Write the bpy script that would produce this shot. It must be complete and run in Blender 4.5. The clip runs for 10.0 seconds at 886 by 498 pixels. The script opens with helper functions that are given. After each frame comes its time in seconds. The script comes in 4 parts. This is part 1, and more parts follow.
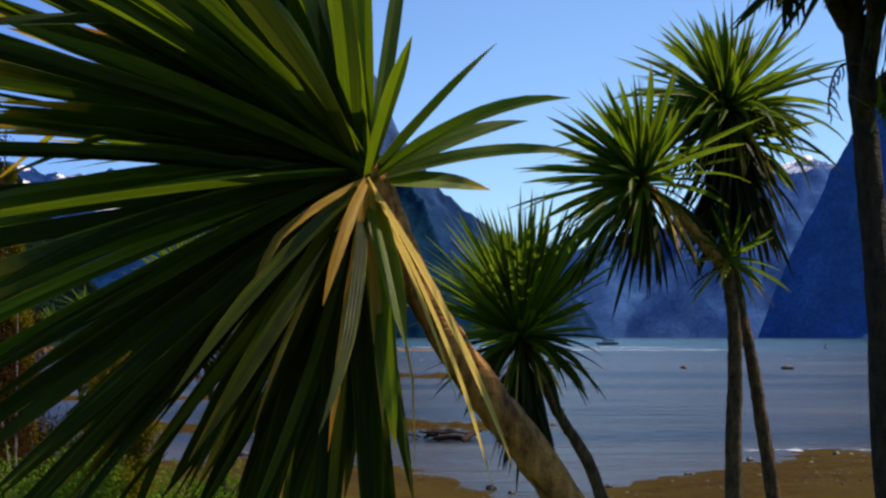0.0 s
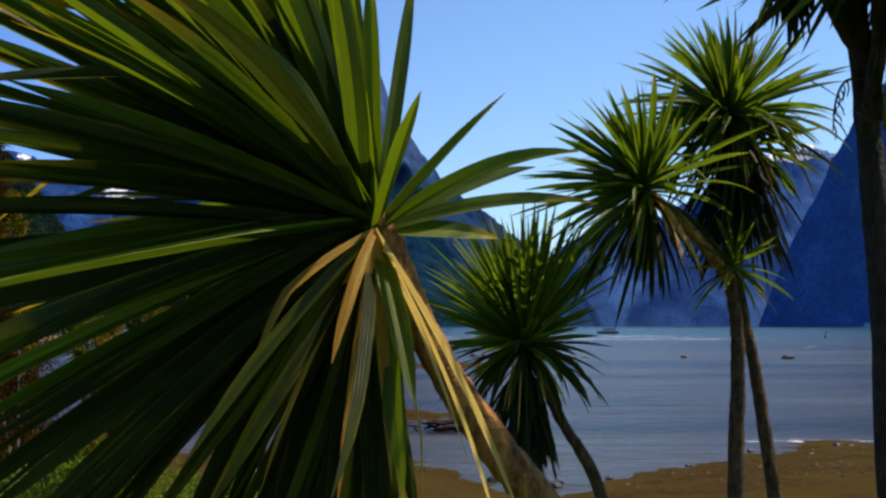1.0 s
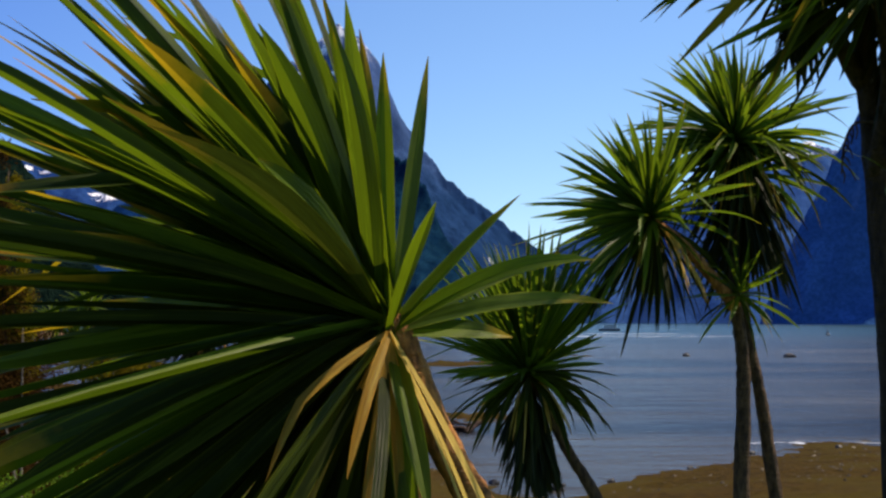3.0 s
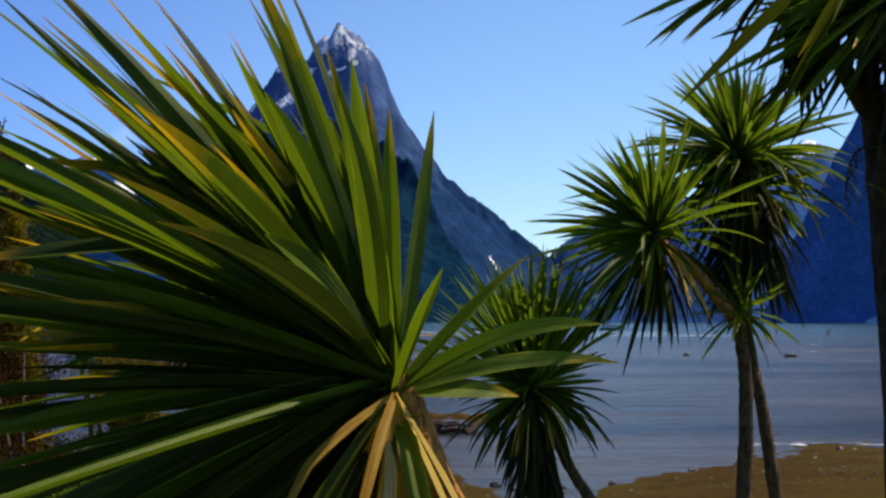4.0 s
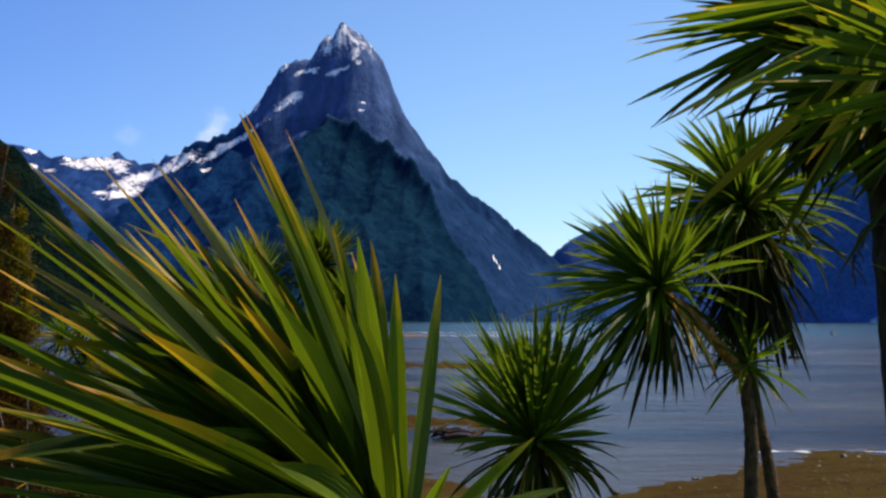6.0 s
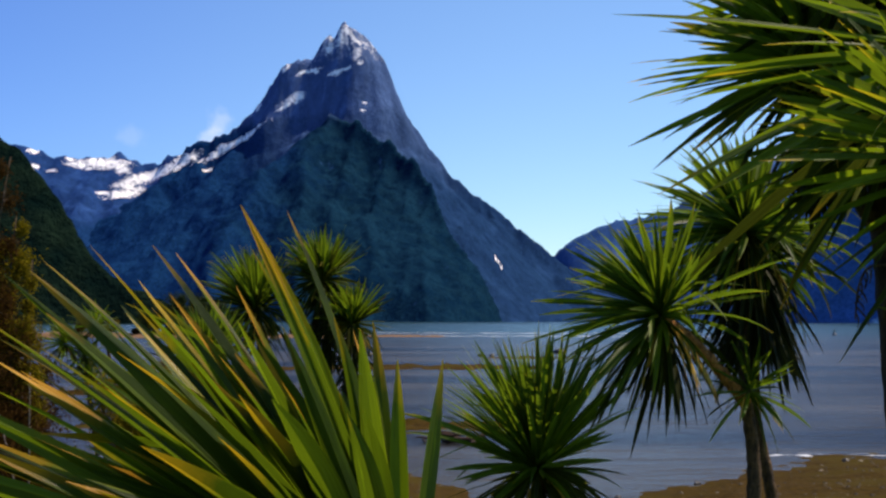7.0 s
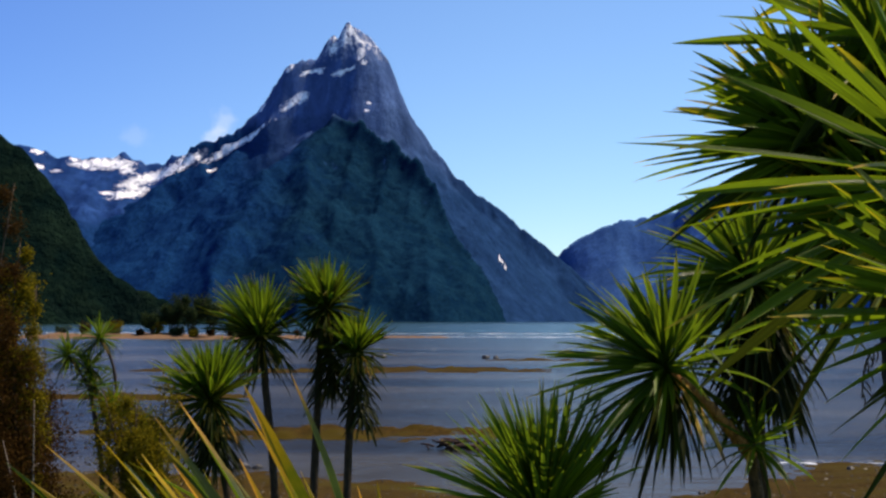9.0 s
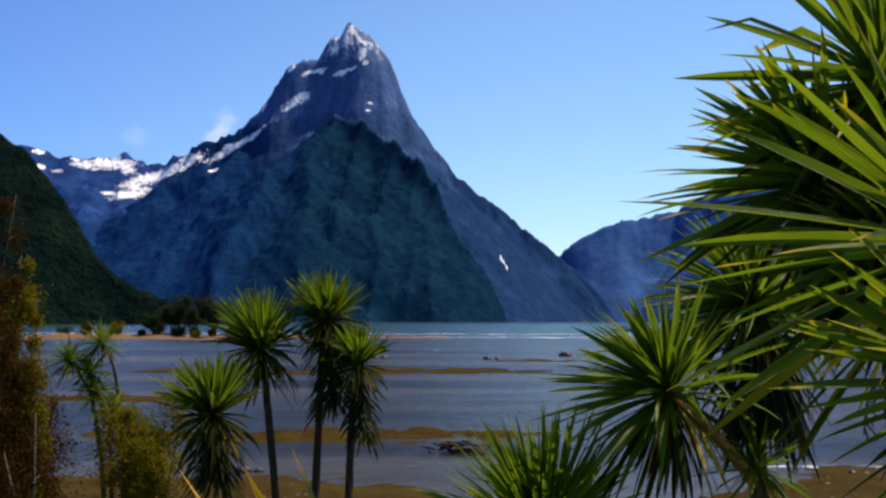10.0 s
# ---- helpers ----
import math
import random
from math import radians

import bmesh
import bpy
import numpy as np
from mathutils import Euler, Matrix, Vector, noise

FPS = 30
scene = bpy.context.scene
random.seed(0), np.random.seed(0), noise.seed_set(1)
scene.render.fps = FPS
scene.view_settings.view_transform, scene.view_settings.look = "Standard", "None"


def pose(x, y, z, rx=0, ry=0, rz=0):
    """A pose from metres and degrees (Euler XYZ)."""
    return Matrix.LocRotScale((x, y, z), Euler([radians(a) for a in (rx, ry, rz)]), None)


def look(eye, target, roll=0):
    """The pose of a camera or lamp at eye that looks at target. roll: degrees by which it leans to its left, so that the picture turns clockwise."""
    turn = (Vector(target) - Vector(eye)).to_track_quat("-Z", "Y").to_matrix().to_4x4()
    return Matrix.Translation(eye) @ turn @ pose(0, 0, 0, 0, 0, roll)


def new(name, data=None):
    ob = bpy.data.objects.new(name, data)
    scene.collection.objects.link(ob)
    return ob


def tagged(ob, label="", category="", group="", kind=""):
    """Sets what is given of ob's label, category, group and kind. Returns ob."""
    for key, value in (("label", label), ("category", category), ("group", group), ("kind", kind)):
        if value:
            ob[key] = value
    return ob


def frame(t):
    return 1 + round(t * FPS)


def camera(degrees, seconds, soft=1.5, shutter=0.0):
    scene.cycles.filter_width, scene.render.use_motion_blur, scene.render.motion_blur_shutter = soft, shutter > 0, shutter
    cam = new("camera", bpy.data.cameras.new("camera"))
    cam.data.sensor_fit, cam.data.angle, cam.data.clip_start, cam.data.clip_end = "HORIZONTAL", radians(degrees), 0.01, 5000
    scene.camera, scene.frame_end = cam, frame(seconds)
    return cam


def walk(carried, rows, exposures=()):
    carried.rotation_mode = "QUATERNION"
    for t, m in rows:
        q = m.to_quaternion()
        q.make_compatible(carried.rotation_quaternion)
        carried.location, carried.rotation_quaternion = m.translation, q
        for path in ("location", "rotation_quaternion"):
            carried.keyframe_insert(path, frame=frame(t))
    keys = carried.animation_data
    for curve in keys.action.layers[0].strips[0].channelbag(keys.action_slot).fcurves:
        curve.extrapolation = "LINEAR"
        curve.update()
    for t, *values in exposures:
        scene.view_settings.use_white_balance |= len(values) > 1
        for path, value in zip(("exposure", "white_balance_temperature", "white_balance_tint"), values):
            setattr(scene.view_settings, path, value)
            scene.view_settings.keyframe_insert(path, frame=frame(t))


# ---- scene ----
cam = camera(40.0, 10.0, soft=2.5)
PATH = [
    (0, 0, 0, 5, 4.097, 0, -0.16),
    (0.5, -0.007, 0, 5.045, 3.811, 0, -0.16),
    (1, -0.014, 0, 5.115, 3.573, 0, -0.133),
    (1.5, -0.02, 0, 5.165, 3.488, -0.03, -0.12),
    (2, -0.026, 0, 5.205, 3.440, -0.06, -0.088),
    (2.5, -0.032, 0, 5.26, 3.432, -0.08, -0.08),
    (4, -0.048, 0, 5.425, 3.355, -0.12, -0.027),
    (4.5, -0.051, 0, 5.505, 3.345, -0.12, 0.0),
    (5, -0.053, 0, 5.575, 3.334, -0.12, 0.045),
    (5.5, -0.055, 0, 5.665, 3.329, -0.12, 0.085),
    (7, -0.057, 0, 5.925, 3.329, -0.12, 0.213),
    (7.5, -0.058, 0, 6.005, 3.329, -0.12, 0.253),
    (8, -0.058, 0, 6.085, 3.329, -0.12, 0.301),
    (8.5, -0.06, 0, 6.175, 3.329, -0.12, 0.356),
    (9, -0.06, 0, 6.255, 3.329, -0.12, 0.399),
    (9.5, -0.06, 0, 6.33, 3.329, -0.12, 0.436),
    (10, -0.06, 0, 6.404, 3.329, -0.12, 0.465),
]
walk(cam, [(t, pose(x, y, z, 90 + p, r, w)) for t, x, y, z, p, r, w in PATH],
     exposures=[(0, 0.46, 6980, 19), (10, 0.46, 6980, 19)])

# ---- light ----
SUN_AZ, SUN_EL = 66.0, 60.0      # degrees to the right of straight ahead, and above the horizon
world = bpy.data.worlds.new("sky")
scene.world = world
world.use_nodes = True
wn = world.node_tree
wn.nodes.clear()
w_out = wn.nodes.new("ShaderNodeOutputWorld")
w_bg = wn.nodes.new("ShaderNodeBackground")
w_sky = wn.nodes.new("ShaderNodeTexSky")
w_sky.sky_type, w_sky.sun_disc = "NISHITA", False
w_sky.sun_elevation, w_sky.sun_rotation = radians(SUN_EL), radians(SUN_AZ)
w_sky.air_density, w_sky.dust_density, w_sky.ozone_density = 1.0, 0.0, 5.0
w_bg.inputs["Strength"].default_value = 0.11
w_tc = wn.nodes.new("ShaderNodeTexCoord")
w_noise = wn.nodes.new("ShaderNodeTexNoise")
w_noise.inputs["Scale"].default_value, w_noise.inputs["Detail"].default_value = 55.0, 5.0
wn.links.new(w_tc.outputs["Generated"], w_noise.inputs["Vector"])
w_tint = wn.nodes.new("ShaderNodeMix")
w_tint.data_type, w_tint.blend_type = "RGBA", "MULTIPLY"
w_tint.inputs[0].default_value = 1.0
w_side = wn.nodes.new("ShaderNodeSeparateXYZ")
wn.links.new(w_tc.outputs["Generated"], w_side.inputs[0])
w_deep = wn.nodes.new("ShaderNodeMapRange")     # deeper blue away from the sun
w_deep.interpolation_type = "SMOOTHSTEP"
wn.links.new(w_side.outputs[0], w_deep.inputs[0])
for k, value in enumerate((-0.62, 0.12, 0.0, 1.0)):
    w_deep.inputs[k + 1].default_value = value
w_blue = wn.nodes.new("ShaderNodeMix")
w_blue.data_type = "RGBA"
wn.links.new(w_deep.outputs[0], w_blue.inputs[0])
w_blue.inputs[6].default_value, w_blue.inputs[7].default_value = (0.36, 0.62, 1.10, 1), (0.76, 0.965, 1.10, 1)
wn.links.new(w_blue.outputs[2], w_tint.inputs[7])
wn.links.new(w_sky.outputs[0], w_tint.inputs[6])
w_col = w_tint.outputs[2]
for (cx, cz, size, much) in ((-0.188, 0.166, 0.010, 0.17), (-0.196, 0.147, 0.009, 0.22), (-0.262, 0.150, 0.009, 0.07)):
    w_d = wn.nodes.new("ShaderNodeVectorMath")
    w_d.operation = "DISTANCE"
    wn.links.new(w_tc.outputs["Generated"], w_d.inputs[0])
    w_d.inputs[1].default_value = Vector((cx, 1, cz)).normalized()
    w_a = wn.nodes.new("ShaderNodeMath")
    w_a.operation = "MULTIPLY_ADD"
    wn.links.new(w_noise.outputs["Fac"], w_a.inputs[0])
    w_a.inputs[1].default_value = -0.03
    wn.links.new(w_d.outputs["Value"], w_a.inputs[2])
    w_m = wn.nodes.new("ShaderNodeMapRange")
    w_m.interpolation_type = "SMOOTHSTEP"
    wn.links.new(w_a.outputs[0], w_m.inputs[0])
    for k, value in enumerate((size - 0.012, size - 0.022, 0.0, much)):
        w_m.inputs[k + 1].default_value = value
    w_x = wn.nodes.new("ShaderNodeMix")
    w_x.data_type = "RGBA"
    wn.links.new(w_m.outputs[0], w_x.inputs[0])
    wn.links.new(w_col, w_x.inputs[6])
    w_x.inputs[7].default_value = (8.5, 8.8, 9.5, 1)
    w_col = w_x.outputs[2]
wn.links.new(w_col, w_bg.inputs[0])
wn.links.new(w_bg.outputs[0], w_out.inputs[0])

sun = new("sun", bpy.data.lights.new("sun", "SUN"))
sun.data.energy, sun.data.angle, sun.data.color = 4.6, radians(0.53), (1.0, 0.91, 0.72)
a, e = radians(SUN_AZ), radians(SUN_EL)
sun.matrix_world = look((math.sin(a) * math.cos(e) * 50, math.cos(a) * math.cos(e) * 50, math.sin(e) * 50), (0, 0, 0))


# ---- materials ----
class Mat:
    """A small builder for node materials."""

    def __init__(self, name):
        self.m = bpy.data.materials.new(name)
        self.m.use_nodes = True
        self.t = self.m.node_tree
        self.b = self.t.nodes["Principled BSDF"]
        self.out = self.t.nodes["Material Output"]

    def node(self, kind):
        return self.t.nodes.new(kind)

    def attribute(self, name):
        n = self.node("ShaderNodeAttribute")
        n.attribute_name = name
        return n.outputs["Fac"]

    def put(self, value, socket):
        if isinstance(value, bpy.types.NodeSocket):
            self.t.links.new(value, socket)
        elif isinstance(value, tuple) and len(value) == 3 and socket.type == "RGBA":
            socket.default_value = (*value, 1)
        else:
            socket.default_value = value

    def coord(self, kind="Object"):
        return self.node("ShaderNodeTexCoord").outputs[kind]

    def world(self):
        return self.node("ShaderNodeNewGeometry").outputs["Position"]

    def noise(self, vec, scale, detail=4, rough=0.6, dist=0.0):
        n = self.node("ShaderNodeTexNoise")
        self.put(vec, n.inputs["Vector"])
        for k, v in (("Scale", scale), ("Detail", detail), ("Roughness", rough), ("Distortion", dist)):
            n.inputs[k].default_value = v
        return n.outputs["Fac"]

    def stretch(self, vec, x, y, z):
        n = self.node("ShaderNodeMapping")
        self.put(vec, n.inputs["Vector"])
        n.inputs["Scale"].default_value = (x, y, z)
        return n.outputs[0]

    def ramp(self, fac, *stops):
        n = self.node("ShaderNodeValToRGB")
        self.put(fac, n.inputs[0])
        while len(n.color_ramp.elements) < len(stops):
            n.color_ramp.elements.new(0.5)
        for el, (p, c) in zip(n.color_ramp.elements, stops):
            el.position = p
            el.color = (*c, 1) if isinstance(c, tuple) else (c, c, c, 1)
        return n.outputs[0]

    def mix(self, fac, a, b, blend="MIX"):
        n = self.node("ShaderNodeMix")
        n.data_type, n.blend_type = "RGBA", blend
        self.put(fac, n.inputs[0])
        self.put(a, n.inputs[6])
        self.put(b, n.inputs[7])
        return n.outputs[2]

    def math(self, op, a, b=0.0, clamp=False):
        n = self.node("ShaderNodeMath")
        n.operation, n.use_clamp = op, clamp
        self.put(a, n.inputs[0])
        self.put(b, n.inputs[1])
        return n.outputs[0]

    def span(self, v, a, b, c=0.0, d=1.0):
        n = self.node("ShaderNodeMapRange")
        n.interpolation_type = "SMOOTHSTEP"
        self.put(v, n.inputs[0])
        for i, q in enumerate((a, b, c, d)):
            self.put(q, n.inputs[i + 1])
        return n.outputs[0]

    def axis(self, vec, which):
        n = self.node("ShaderNodeSeparateXYZ")
        self.put(vec, n.inputs[0])
        return n.outputs[which]

    def bump(self, height, strength, distance):
        n = self.node("ShaderNodeBump")
        self.put(height, n.inputs["Height"])
        n.inputs["Strength"].default_value, n.inputs["Distance"].default_value = strength, distance
        self.put(n.outputs[0], self.b.inputs["Normal"])
        return n.outputs[0]

    def base(self, colour, rough, spec=0.5):
        self.put(colour, self.b.inputs["Base Color"])
        self.put(rough, self.b.inputs["Roughness"])
        self.b.inputs["Specular IOR Level"].default_value = spec
        return self


def leaf_material(name, dark, light, tip, tip_from, glow=0.35, sheen=0.12, bias=2.6):
    m = Mat(name)
    along = m.attribute("along")
    across = m.attribute("across")
    rnd = m.node("ShaderNodeObjectInfo").outputs["Random"]
    isl = m.node("ShaderNodeNewGeometry").outputs["Random Per Island"]
    r = m.math("FRACT", m.math("ADD", rnd, isl))
    pos = m.coord()
    col = m.mix(m.math("POWER", r, bias), dark, light)
    col = m.mix(m.span(m.noise(m.stretch(pos, 1, 1, 1), 5.0, 3), 0.45, 0.8, 0, 0.4), col, light)
    # fine lengthwise veins
    vein = m.math("SINE", m.math("ADD", m.math("MULTIPLY", across, 47.0), m.math("MULTIPLY", m.noise(pos, 6.0, 3), 9.0)))
    col = m.mix(m.span(vein, -1, 1, 0.0, 0.16), col, tuple(c * 0.55 for c in dark))
    # long uneven streaks, darker and paler
    lie = m.node("ShaderNodeCombineXYZ")
    m.put(m.math("MULTIPLY", across, 5.5), lie.inputs[0])
    m.put(m.math("MULTIPLY", along, 2.6), lie.inputs[1])
    m.put(m.math("MULTIPLY", r, 61.0), lie.inputs[2])
    streak = m.noise(lie.outputs[0], 1.0, 5, 0.7)
    col = m.mix(m.span(streak, 0.5, 0.34, 0, 0.75), col, tuple(c * 0.45 for c in dark))
    col = m.mix(m.span(streak, 0.54, 0.72, 0, 0.6), col, tuple(min(1.0, c * 1.5) for c in light))
    # rim light painted as paler margins, broken here and there
    rim = m.math("MULTIPLY", m.span(m.math("ABSOLUTE", m.math("SUBTRACT", across, 0.5)), 0.42, 0.5, 0, 0.5), m.span(streak, 0.4, 0.6))
    col = m.mix(rim, col, (light[0] * 2.8, light[1] * 2.0, light[2]))
    # dry tips and specks
    start = m.math("ADD", m.math("MULTIPLY", m.math("FRACT", m.math("MULTIPLY", r, 7.3)), 0.45), tip_from)
    edge = m.math("ADD", along, m.math("MULTIPLY", m.math("SUBTRACT", m.noise(pos, 14.0, 4), 0.5), 0.25))
    dry = m.math("MULTIPLY", m.math("SUBTRACT", edge, start), 5.0, True)
    col = m.mix(dry, col, tip)
    m.base(col, m.span(streak, 0.35, 0.65, 0.34, 0.6), sheen)
    m.bump(m.math("ADD", vein, m.math("MULTIPLY", streak, 8.0)), 0.2, 0.002)
    tr = m.node("ShaderNodeBsdfTranslucent")
    m.put(m.mix(0.22, col, tuple(min(1, c * 3.2) for c in light)), tr.inputs[0])
    mx = m.node("ShaderNodeMixShader")
    mx.inputs[0].default_value = glow
    m.t.links.new(m.b.outputs[0], mx.inputs[1])
    m.t.links.new(tr.outputs[0], mx.inputs[2])
    m.t.links.new(mx.outputs[0], m.out.inputs[0])
    return m.m


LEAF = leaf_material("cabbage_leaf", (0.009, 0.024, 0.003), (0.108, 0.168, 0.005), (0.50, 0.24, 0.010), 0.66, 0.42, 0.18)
# for older, hanging leaves: the head's own shade put into a darker green
LEAF_SHADED = leaf_material("shaded_cabbage_leaf", (0.010, 0.018, 0.003), (0.058, 0.074, 0.006), (0.22, 0.12, 0.010), 0.78, 0.28, 0.04, 2.2)
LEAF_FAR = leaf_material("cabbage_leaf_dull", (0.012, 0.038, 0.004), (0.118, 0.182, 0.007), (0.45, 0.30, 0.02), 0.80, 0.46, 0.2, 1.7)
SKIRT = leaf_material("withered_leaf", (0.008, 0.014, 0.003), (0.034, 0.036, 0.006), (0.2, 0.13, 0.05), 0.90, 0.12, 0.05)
DRY = leaf_material("dead_leaf", (0.40, 0.21, 0.03), (0.88, 0.60, 0.12), (0.50, 0.16, 0.01), 0.72, 0.55)
# brighter, yellower copy of LEAF with sunlight put into its colour
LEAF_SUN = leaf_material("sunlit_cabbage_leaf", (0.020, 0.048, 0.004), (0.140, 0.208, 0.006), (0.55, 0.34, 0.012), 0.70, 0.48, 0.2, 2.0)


def bark_material(name, dark, light):
    m = Mat(name)
    p = m.coord()
    n1 = m.noise(m.stretch(p, 1, 1, 0.35), 38.0, 6, 0.65)
    n2 = m.noise(p, 7.0, 3)
    rings = m.noise(m.stretch(p, 0.25, 0.25, 1), 60.0, 3)
    col = m.mix(m.span(n1, 0.3, 0.7), dark, light)
    col = m.mix(m.span(n2, 0.5, 0.72, 0, 0.4), col, tuple(c * 0.7 for c in dark))
    m.base(col, 0.85, 0.25)
    m.bump(m.math("ADD", n1, m.math("MULTIPLY", rings, 0.9)), 1.0, 0.02)
    return m.m


BARK = bark_material("grey_bark", (0.022, 0.012, 0.006), (0.13, 0.072, 0.030))
BARK_WARM = bark_material("brown_bark", (0.09, 0.034, 0.008), (0.52, 0.22, 0.05))
BARK_DARK = bark_material("dark_bark", (0.013, 0.008, 0.005), (0.06, 0.036, 0.018))
BARK_PALE = bark_material("pale_bark", (0.10, 0.07, 0.05), (0.30, 0.24, 0.19))
TWIG = bark_material("twig_bark", (0.03, 0.02, 0.012), (0.12, 0.08, 0.05))


def foliage_material(name, dark, light):
    m = Mat(name)
    isl = m.node("ShaderNodeNewGeometry").outputs["Random Per Island"]
    col = m.mix(isl, dark, light)
    col = m.mix(m.span(m.noise(m.coord(), 2.2, 3), 0.4, 0.65, 0, 0.5), col, light)
    m.base(col, 0.9, 0.05)
    tr = m.node("ShaderNodeBsdfTranslucent")
    m.put(col, tr.inputs[0])
    mx = m.node("ShaderNodeMixShader")
    mx.inputs[0].default_value = 0.4
    m.t.links.new(m.b.outputs[0], mx.inputs[1])
    m.t.links.new(tr.outputs[0], mx.inputs[2])
    m.t.links.new(mx.outputs[0], m.out.inputs[0])
    return m.m


OLIVE = foliage_material("olive_foliage", (0.05, 0.052, 0.003), (0.21, 0.16, 0.008))
GREEN = foliage_material("bright_foliage", (0.05, 0.11, 0.008), (0.14, 0.23, 0.016))
BROWN = foliage_material("brown_foliage", (0.016, 0.008, 0.002), (0.065, 0.032, 0.007))
DARKGREEN = foliage_material("dark_foliage", (0.015, 0.03, 0.012), (0.04, 0.06, 0.02))


def mountain_material(name, tree_line, rock_colour, forest_dark, forest_light, snow_from=None, patches=(), relief=10.0, crag=None):
    """Forest below, rock above; snow lies in patches (x, z, half width, half height, lean) and, with snow_from, thinly above that height.
    With crag, the rock of the summit has that colour, and forest keeps to the wooded spurs."""
    m = Mat(name)
    p = m.world()
    x, z = m.axis(p, 0), m.axis(p, 2)
    nz = m.axis(m.node("ShaderNodeNewGeometry").outputs["Normal"], 2)
    big = m.noise(p, 0.006, 5, 0.65)
    mid = m.noise(p, 0.03, 5, 0.65)
    fine = m.noise(p, 0.11, 4, 0.7)
    forest = m.mix(m.span(mid, 0.35, 0.65), forest_dark, forest_light)
    forest = m.mix(m.span(big, 0.45, 0.65, 0.0, 0.5), forest, tuple(c * 1.5 for c in forest_light))
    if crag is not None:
        # haze over the left flank, painted as bluer woods towards low x
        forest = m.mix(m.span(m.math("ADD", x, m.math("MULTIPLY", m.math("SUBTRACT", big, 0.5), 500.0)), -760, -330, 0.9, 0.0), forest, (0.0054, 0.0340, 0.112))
    forest = m.mix(m.span(fine, 0.35, 0.7, 0, 0.55), forest, tuple(c * 0.4 for c in forest_dark))
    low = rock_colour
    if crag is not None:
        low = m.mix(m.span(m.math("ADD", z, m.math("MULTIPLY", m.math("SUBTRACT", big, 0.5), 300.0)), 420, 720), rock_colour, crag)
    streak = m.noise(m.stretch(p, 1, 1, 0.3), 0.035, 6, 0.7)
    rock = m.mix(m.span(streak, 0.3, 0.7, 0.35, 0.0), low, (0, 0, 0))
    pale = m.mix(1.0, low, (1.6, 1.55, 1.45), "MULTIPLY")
    rock = m.mix(m.span(m.noise(m.stretch(p, 1, 1, 0.2), 0.012, 5, 0.7), 0.52, 0.68, 0, 0.7), rock, pale)
    rock = m.mix(m.span(m.noise(m.stretch(p, 1.4, 1, 0.45), 0.07, 5, 0.75), 0.56, 0.68, 0, 0.6), rock, pale)
    level = m.math("ADD", z, m.math("MULTIPLY", m.math("SUBTRACT", big, 0.5), 160.0))
    bare = m.span(level, tree_line - 40, tree_line + 40)
    if crag is not None:
        wooded = m.math("ADD", m.attribute("wooded"), m.math("MULTIPLY", m.math("SUBTRACT", mid, 0.5), 0.9))
        bare = m.math("MAXIMUM", bare, m.math("MULTIPLY", m.span(wooded, 0.70, 0.30, 0.0, 0.75), m.span(x, -760, -480)))
    col = m.mix(bare, forest, rock)
    # bare slips on the steep forest faces
    slip = m.math("MULTIPLY", m.span(m.noise(m.stretch(p, 1.0, 1.0, 0.25), 0.012, 5, 0.6), 0.64, 0.7), m.span(nz, 0.8, 0.55))
    col = m.mix(m.math("MULTIPLY", slip, 0.4), col, tuple(min(1, c * 1.7) for c in rock_colour))
    ragged = m.math("SUBTRACT", m.noise(m.stretch(p, 1, 1, 1.2), 0.065, 8, 0.85, 0.4), 0.5)
    snow = None
    for px, pz, hx, hz, lean in patches:
        dx = m.math("SUBTRACT", x, float(px))
        dz = m.math("SUBTRACT", m.math("SUBTRACT", z, float(pz)), m.math("MULTIPLY", dx, float(lean)))
        dx, dz = m.math("DIVIDE", dx, float(hx)), m.math("DIVIDE", dz, float(hz))
        d = m.math("ADD", m.math("MULTIPLY", dx, dx), m.math("MULTIPLY", dz, dz))
        s = m.span(m.math("ADD", d, m.math("MULTIPLY", ragged, 15.0)), 1.05, 0.75)
        snow = s if snow is None else m.math("MAXIMUM", snow, s)
    if snow_from is not None:
        s_level = m.math("ADD", z, m.math("MULTIPLY", m.math("SUBTRACT", m.noise(p, 0.02, 5, 0.7), 0.5), 170.0))
        flecks = m.math("SUBTRACT", m.noise(m.stretch(p, 1.5, 1, 0.5), 0.055, 7, 0.85, 0.4), 0.5)
        s = m.math("MULTIPLY", m.span(s_level, snow_from, snow_from + 90), m.span(flecks, 0.0, 0.07, 0.0, 0.8))
        snow = s if snow is None else m.math("MAXIMUM", snow, s)
    if snow is not None:
        col = m.mix(snow, col, (0.93, 0.92, 0.92))
    m.base(col, 1.0, 0.0)
    m.bump(m.math("ADD", m.math("MULTIPLY", mid, 2.0), fine), 0.8, relief)
    return m.m


# snow: x, z, half width, half height, lean
PEAK_SNOW = [(-549, 767, 40, 14, 0.5), (-575, 743, 24, 10, 0.3), (-531, 777, 24, 18, 0.3), (-489, 882, 34, 7, 0.15), (-517, 874, 14, 8, 0.6), (-467, 880, 12, 10, -0.5),
             (-391, 866, 24, 10, 0.3), (-399, 858, 10, 8, 0), (-355, 878, 16, 7, 0.5), (-317, 932, 10, 20, 0), (-331, 994, 24, 10, -0.9), (-359, 1022, 12, 18, -0.6),
             (-379, 992, 14, 24, 0.4), (-419, 958, 12, 24, 0.5), (-289, 751, 10, 4, 0), (-289, 723, 8, 4, 0), (-307, 902, 8, 8, 0)]
